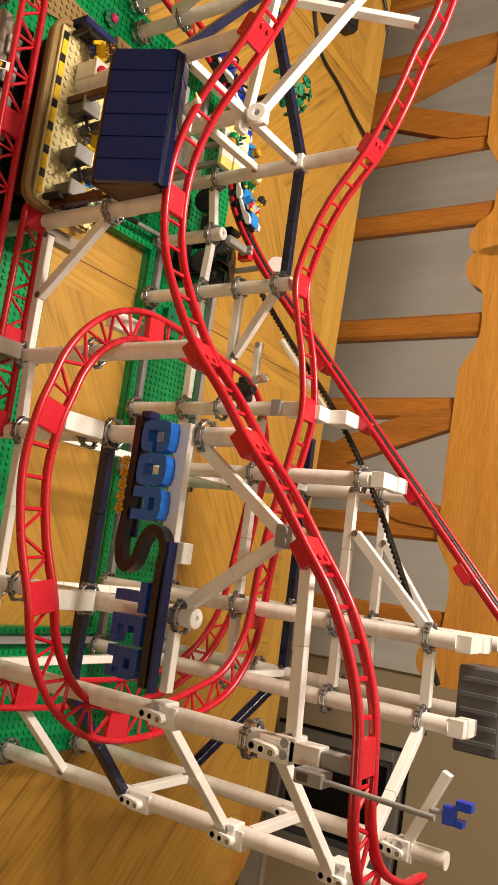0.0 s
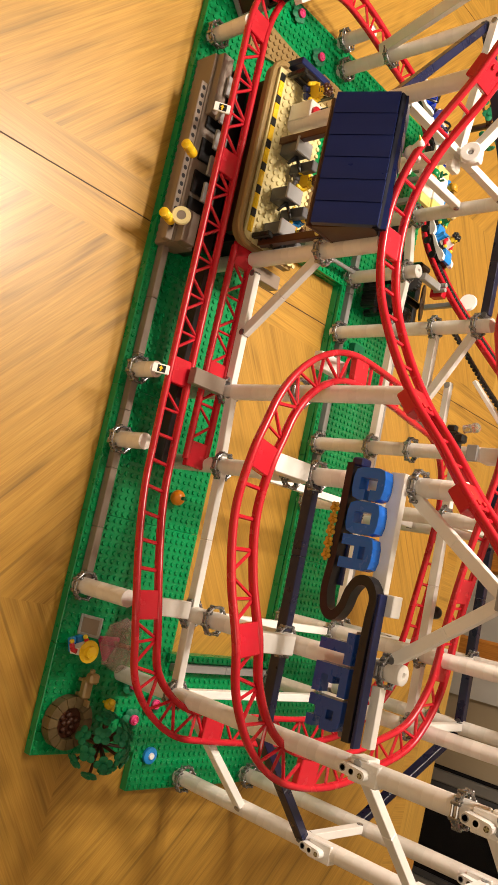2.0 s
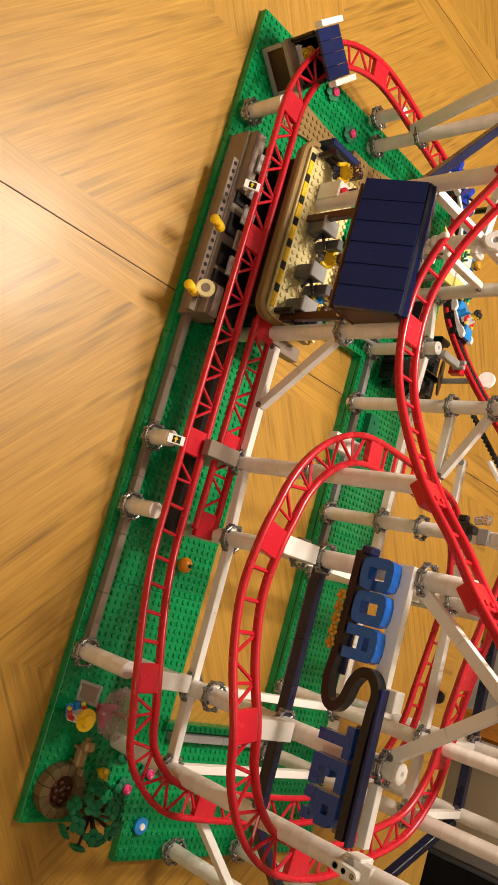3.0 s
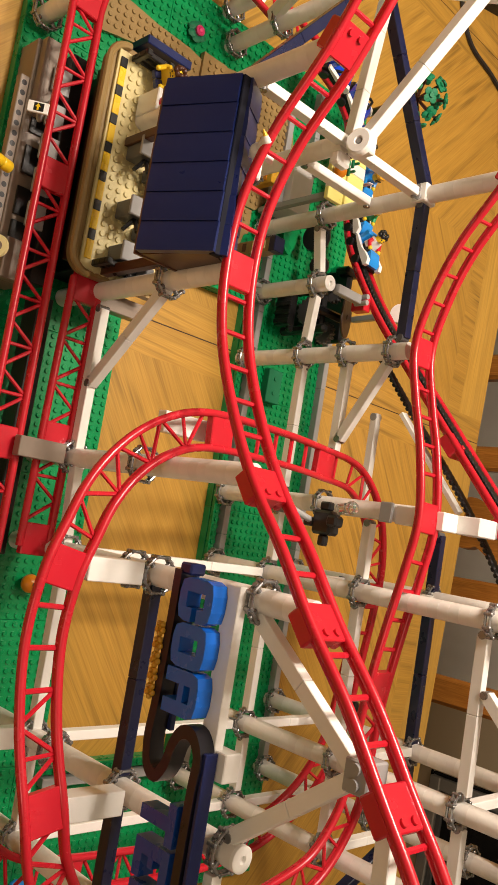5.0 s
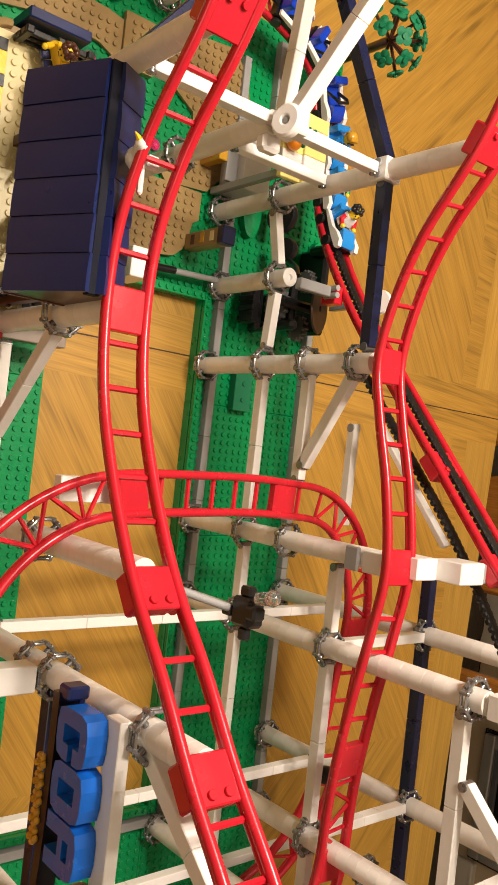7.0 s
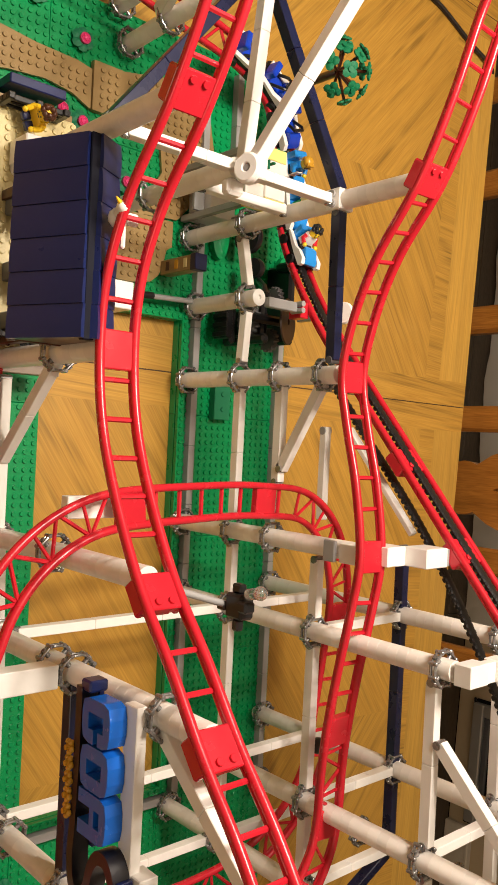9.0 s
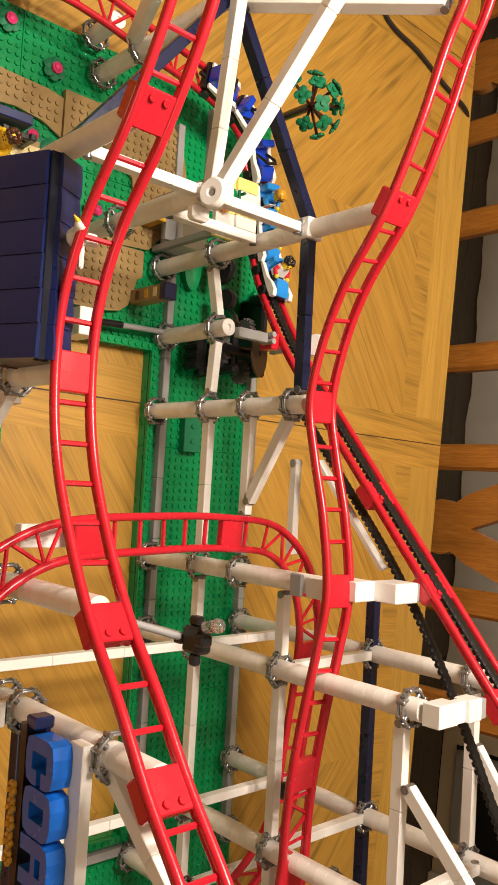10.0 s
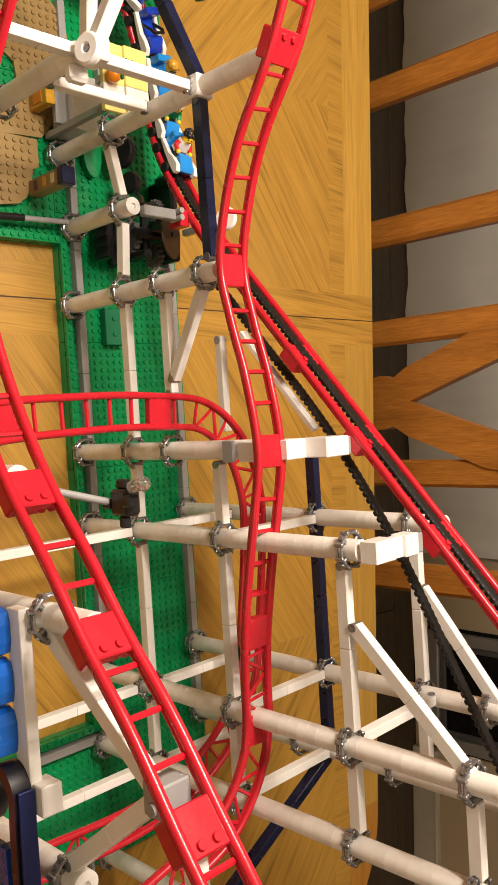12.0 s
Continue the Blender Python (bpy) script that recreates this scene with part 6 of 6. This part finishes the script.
# ---- food stand in the corner ----
stand_m = Matrix.Translation((-29.7, -32.9, 0.22)) @ Matrix.Rotation(radians(46), 4, "Z")
stand = thing("food_stand", "grey food stand with a navy awning and white end bars", "stand")
place(stand, stand_m)
part("counter", Geo().box((-3.0, -2.2, 0), (3.0, -1.4, 4.4), 0.08), BROWN, stand)
for lo, hi in (((-3.2, -2.6, 0), (3.2, -2.25, 0.7)), ((-3.2, -2.6, 3.7), (3.2, -2.25, 4.4)), ((-3.2, -2.6, 0.72), (-2.6, -2.25, 3.68)), ((2.6, -2.6, 0.72), (3.2, -2.25, 3.68))):
    part("front_rail", Geo().box(lo, hi, 0.06), LIGHT_GREY, stand)
part("side_wall", Geo().box((-3.2, -1.4, 0), (-2.6, 2.6, 6.0), 0.08), DARK_GREY, stand)
part("side_wall", Geo().box((2.6, -1.4, 0), (3.2, 2.6, 6.0), 0.08), DARK_GREY, stand)
part("worktop", Geo().box((-3.4, -2.7, 4.4), (3.4, -1.2, 4.8), 0.06), TAUPE, stand)
part("back_wall", Geo().box((-2.6, 2.0, 0), (2.6, 2.6, 8.0), 0.08), BLACK, stand)
for s in (-3.0, 3.0):
    part("post", Geo().cyl((s, -1.6, 4.4), (s, -1.6, 8.6), 0.3, 10), BLACK, stand)
for k in range(4):
    m = Matrix.Translation((-3.2 + 1.6 * k, -2.4, 9.4)) @ Matrix.Rotation(radians(-4), 4, "X")
    part("awning_board", Geo().box((0.02, 0, 0), (1.58, 5.2, 0.5), 0.06, m), NAVY, stand)
for s in (-4.1, 3.3):
    m = Matrix.Translation((s, -2.2, 9.4)) @ Matrix.Rotation(radians(-4), 4, "X")
    part("end_bar", Geo().box((0, 0, 0), (0.8, 5.2, 1.2), 0.06, m), WHITE, stand)
seat_doll(stand_m @ Matrix.Translation((-1.0, -0.4, 3.4)) @ Matrix.Rotation(radians(-90), 4, "Z"), "vendor_doll", "brick doll vendor with gold hair inside the food stand", GOLD, WHITE, WHITE, NAVY)

# ---- brick trees ----
def brick_tree(x, y, z, tx, ty, tz, r, count, seed, label):
    rnd = random.Random(seed)
    ob = thing("brick_tree", label, "tree", "brick trees")
    part("trunk", Geo().tube([(x, y, z), (x * 0.6 + tx * 0.4, y * 0.6 + ty * 0.4, z * 0.6 + tz * 0.4), (tx, ty, tz)], 0.55, 10), BROWN, ob)
    for k in range(count):
        u = (k + 0.5) / count
        h = 1 - 1.1 * u
        a = k * 2.39996 + seed
        rr = math.sqrt(max(0, 1 - h * h))
        d = Vector((rr * math.cos(a), rr * math.sin(a), h))
        c = Vector((tx, ty, tz)) + d * r * rnd.uniform(0.88, 1.05)
        limb = part("limb", Geo().cyl((tx, ty, tz), c, 0.2, 6), BROWN, ob)
        m, _ = along(c, c + d)
        g, turn = Geo(), rnd.random() * 3
        for q in range(4):
            b = 2 * math.pi * q / 4 + turn
            pm = m @ Matrix.Translation((0.1, 0.62 * math.cos(b), 0.62 * math.sin(b))) @ Matrix.Rotation(radians(90), 4, "Y")
            g.lathe([(0.02, -0.25), (0.5, -0.1), (0.55, 0.1), (0.02, 0.3)], 8, pm)
        g.cyl(m @ Vector((-0.2, 0, 0)), m @ Vector((0.5, 0, 0)), 0.34, 8)
        part("sprig", g, DARK_GREEN, limb)
    return ob


brick_tree(-34.4, 15.6, 0.0, -31.8, 12.0, 14.6, 3.8, 14, 3, "round brick tree with dark green leaf clusters on brown trunk")
brick_tree(70.6, -31.0, 0.0, 70.6, -31.0, 3.6, 3.6, 16, 7, "low brick tree with dark green leaf clusters on the base")

# ---- the corner with the barrel pond ----
well = thing("barrel_pond", "round tan and brown brick pond ring on the base", "pond")
POND_STONE = plastic("olive_tan_plastic", (0.15, 0.105, 0.045), 0.4, piece=0.18)
for k in range(14):
    a, b = math.pi * k / 7 + 0.015, math.pi * (k + 1) / 7 - 0.015
    wedge = [(68.9 + r * math.cos(q), -34.4 + r * math.sin(q)) for r, q in ((1.9, a), (3.1, a), (3.13, (a + b) / 2), (3.1, b), (1.9, b))]
    part("brick", Geo().prism(wedge, 0.22, 1.62), POND_STONE, well)
part("filling", Geo().lathe([(1.9, 0.3), (1.9, 0.9), (0.01, 0.9)], 24, Matrix.Translation((68.9, -34.4, 0))), BROWN, well)
for k in range(9):
    a = k * 2.4
    part("pebble", ball(Geo(), (68.9 + 0.45 * math.sqrt(k) * math.cos(a), -34.4 + 0.45 * math.sqrt(k) * math.sin(a), 1.0), 0.38, 8), BROWN, well)
umbrella = thing("clear_umbrella", "smoky pink clear dome umbrella on a tan pole", "umbrella")
rows = [(3.3, 4.2), (3.2, 4.6), (2.5, 5.4), (1.4, 5.9), (0.02, 6.1), (0.02, 5.9), (1.3, 5.7), (2.4, 5.2), (3.0, 4.6), (3.1, 4.2)]
part("canopy", Geo().lathe(rows, 8, Matrix.Translation((59.0, -31.2, -0.6))), SMOKE, umbrella)
part("pink_panel", Geo().lathe([(3.34, 4.25), (3.24, 4.66), (2.54, 5.46), (1.44, 5.96)], 3, Matrix.Translation((59.4, -31.8, -0.9)) @ Matrix.Scale(0.6, 4)), PINK, umbrella)
for k in range(8):
    a = math.pi * k / 4
    part("rib", Geo().tube([Vector((59.0 + r * math.cos(a), -31.2 + r * math.sin(a), z - 0.58)) for r, z in rows[:5]], 0.07, 5), SMOKE, umbrella)
part("pole", Geo().cyl((59.0, -31.2, 0.22), (59.0, -31.2, 5.3), 0.3, 10), TAN, umbrella)
easel = thing("picture_frame", "grey framed flat panel standing on the base", "frame")
m = Matrix.Translation((57.4, -35.4, 0.22)) @ Matrix.Rotation(radians(-20), 4, "X") @ Matrix.Scale(0.68, 4)
part("frame", Geo().box((-1.8, -0.2, 0.0), (1.8, 0.2, 0.5), 0.05, m).box((-1.8, -0.2, 4.0), (1.8, 0.2, 4.5), 0.05, m).box((-1.8, -0.2, 0.5), (-1.3, 0.2, 4.0), 0.05, m).box((1.3, -0.2, 0.5), (1.8, 0.2, 4.0), 0.05, m), LIGHT_GREY, easel)
part("panel", Geo().box((-1.3, -0.1, 0.5), (1.3, 0.1, 4.0), 0.02, m), TAUPE, easel)
seat_doll(Matrix.Translation((60.0, -36.0, 1.0)) @ Matrix.Rotation(radians(200), 4, "Z"), "yellow_hat_doll", "brick doll with wide yellow hat and white top", YELLOW, WHITE, RED, AZURE, style="hat")
dog = Geo().box((63.6, -33.8, 0.9), (66.0, -32.6, 2.0), 0.2).box((62.8, -33.9, 1.6), (64.0, -32.5, 2.9), 0.25).box((62.4, -33.5, 1.7), (62.9, -32.9, 2.2), 0.1).box((63.7, -33.7, 0.22), (64.1, -33.3, 1.0), 0.05).box((63.7, -33.1, 0.22), (64.1, -32.7, 1.0), 0.05).box((65.4, -33.7, 0.22), (65.8, -33.3, 1.0), 0.05).box((65.4, -33.1, 0.22), (65.8, -32.7, 1.0), 0.05).box((66.0, -33.3, 1.6), (66.8, -33.0, 2.6), 0.08)
solid("toy_dog", dog, TAN, "small tan brick dog on the green base", "toy dog")
chick = ball(Geo(), (66.6, -29.0, 1.4), 0.7, 10)
ball(chick, (66.2, -29.4, 2.3), 0.45, 8)
chick.box((66.6, -28.7, 1.4), (67.8, -28.3, 1.8), 0.1).cyl((66.6, -29.0, 0.22), (66.6, -29.0, 1.0), 0.2, 8)
solid("toy_chick", chick, YELLOW, "small yellow brick bird on the green base", "toy bird")
disc_g = thing("blue_dial", "small round blue and white tile on the base", "tile")
part("tile", Geo().lathe([(1.1, 0.22), (1.1, 0.6), (0.9, 0.7), (0.01, 0.7)], 18, Matrix.Translation((73.4, -19.4, 0))), AZURE, disc_g)
part("dot", Geo().lathe([(0.45, 0.7), (0.4, 0.9), (0.01, 0.9)], 12, Matrix.Translation((73.4, -19.4, 0))), WHITE, disc_g)
for x, y in ((66.6, -21.0), (68.6, -24.2), (64.2, -25.4)):
    flower_bush(x, y)
pumpkin = thing("toy_pumpkin", "round orange brick pumpkin on the green base", "pumpkin")
part("body", ball(Geo(), (39.8, -25.3, 1.3), 1.05, 16, 0.9), ORANGE, pumpkin)
part("stalk", Geo().cyl((39.8, -25.3, 2.1), (39.8, -25.3, 2.7), 0.25, 8), DARK_GREEN, pumpkin)
knob = thing("ball_joint", "small black ball joint on a white brace", "ball joint")
part("ball", ball(Geo(), (47.5, 2.6, 25.6), 0.9, 14), BLACK, knob)
part("stem", Geo().cyl((47.5, 2.6, 25.6), (47.5, 1.2, 25.4), 0.35, 8), DARK_GREY, knob)

# ---- on the table behind the model ----
cable = Geo().tube(spline([(-74, 38, -0.2), (-68, 41.0, -0.75), (-63.5, 45.0, -0.78), (-61.5, 53.5, -0.78), (-58.6, 62, -0.78), (-56.4, 69.0, -0.7), (-56.4, 73.0, -3.4), (-60, 74.4, -7.0), (-70, 75.4, -8.0), (-82, 76.0, -4.0), (-90, 72.6, -0.6), (-98, 66.0, -0.78), (-112, 60, -0.78)]), 0.42, 8)
solid("power_cable", cable, CABLE, "thin black power cable looping over the table edge", "cable")
CASE = material("black_case_plastic", (0.008, 0.008, 0.008), 0.6, vary=0.1, bump=0.2, bump_scale=900)
case = thing("black_case", "flat black electronics case lying on the oak table", "case")
part("body", Geo().prism([(-106, 14), (-88, 15), (-86.5, 16), (-72, 43), (-71.6, 45), (-74, 54), (-76, 55.5), (-106, 55.5)], -1.19, 1.2), CASE, case)
part("lid", Geo().prism([(-105, 15.5), (-88.6, 16.4), (-73.4, 44), (-75.4, 54), (-105, 54.4)], 1.2, 1.5), CASE, case)
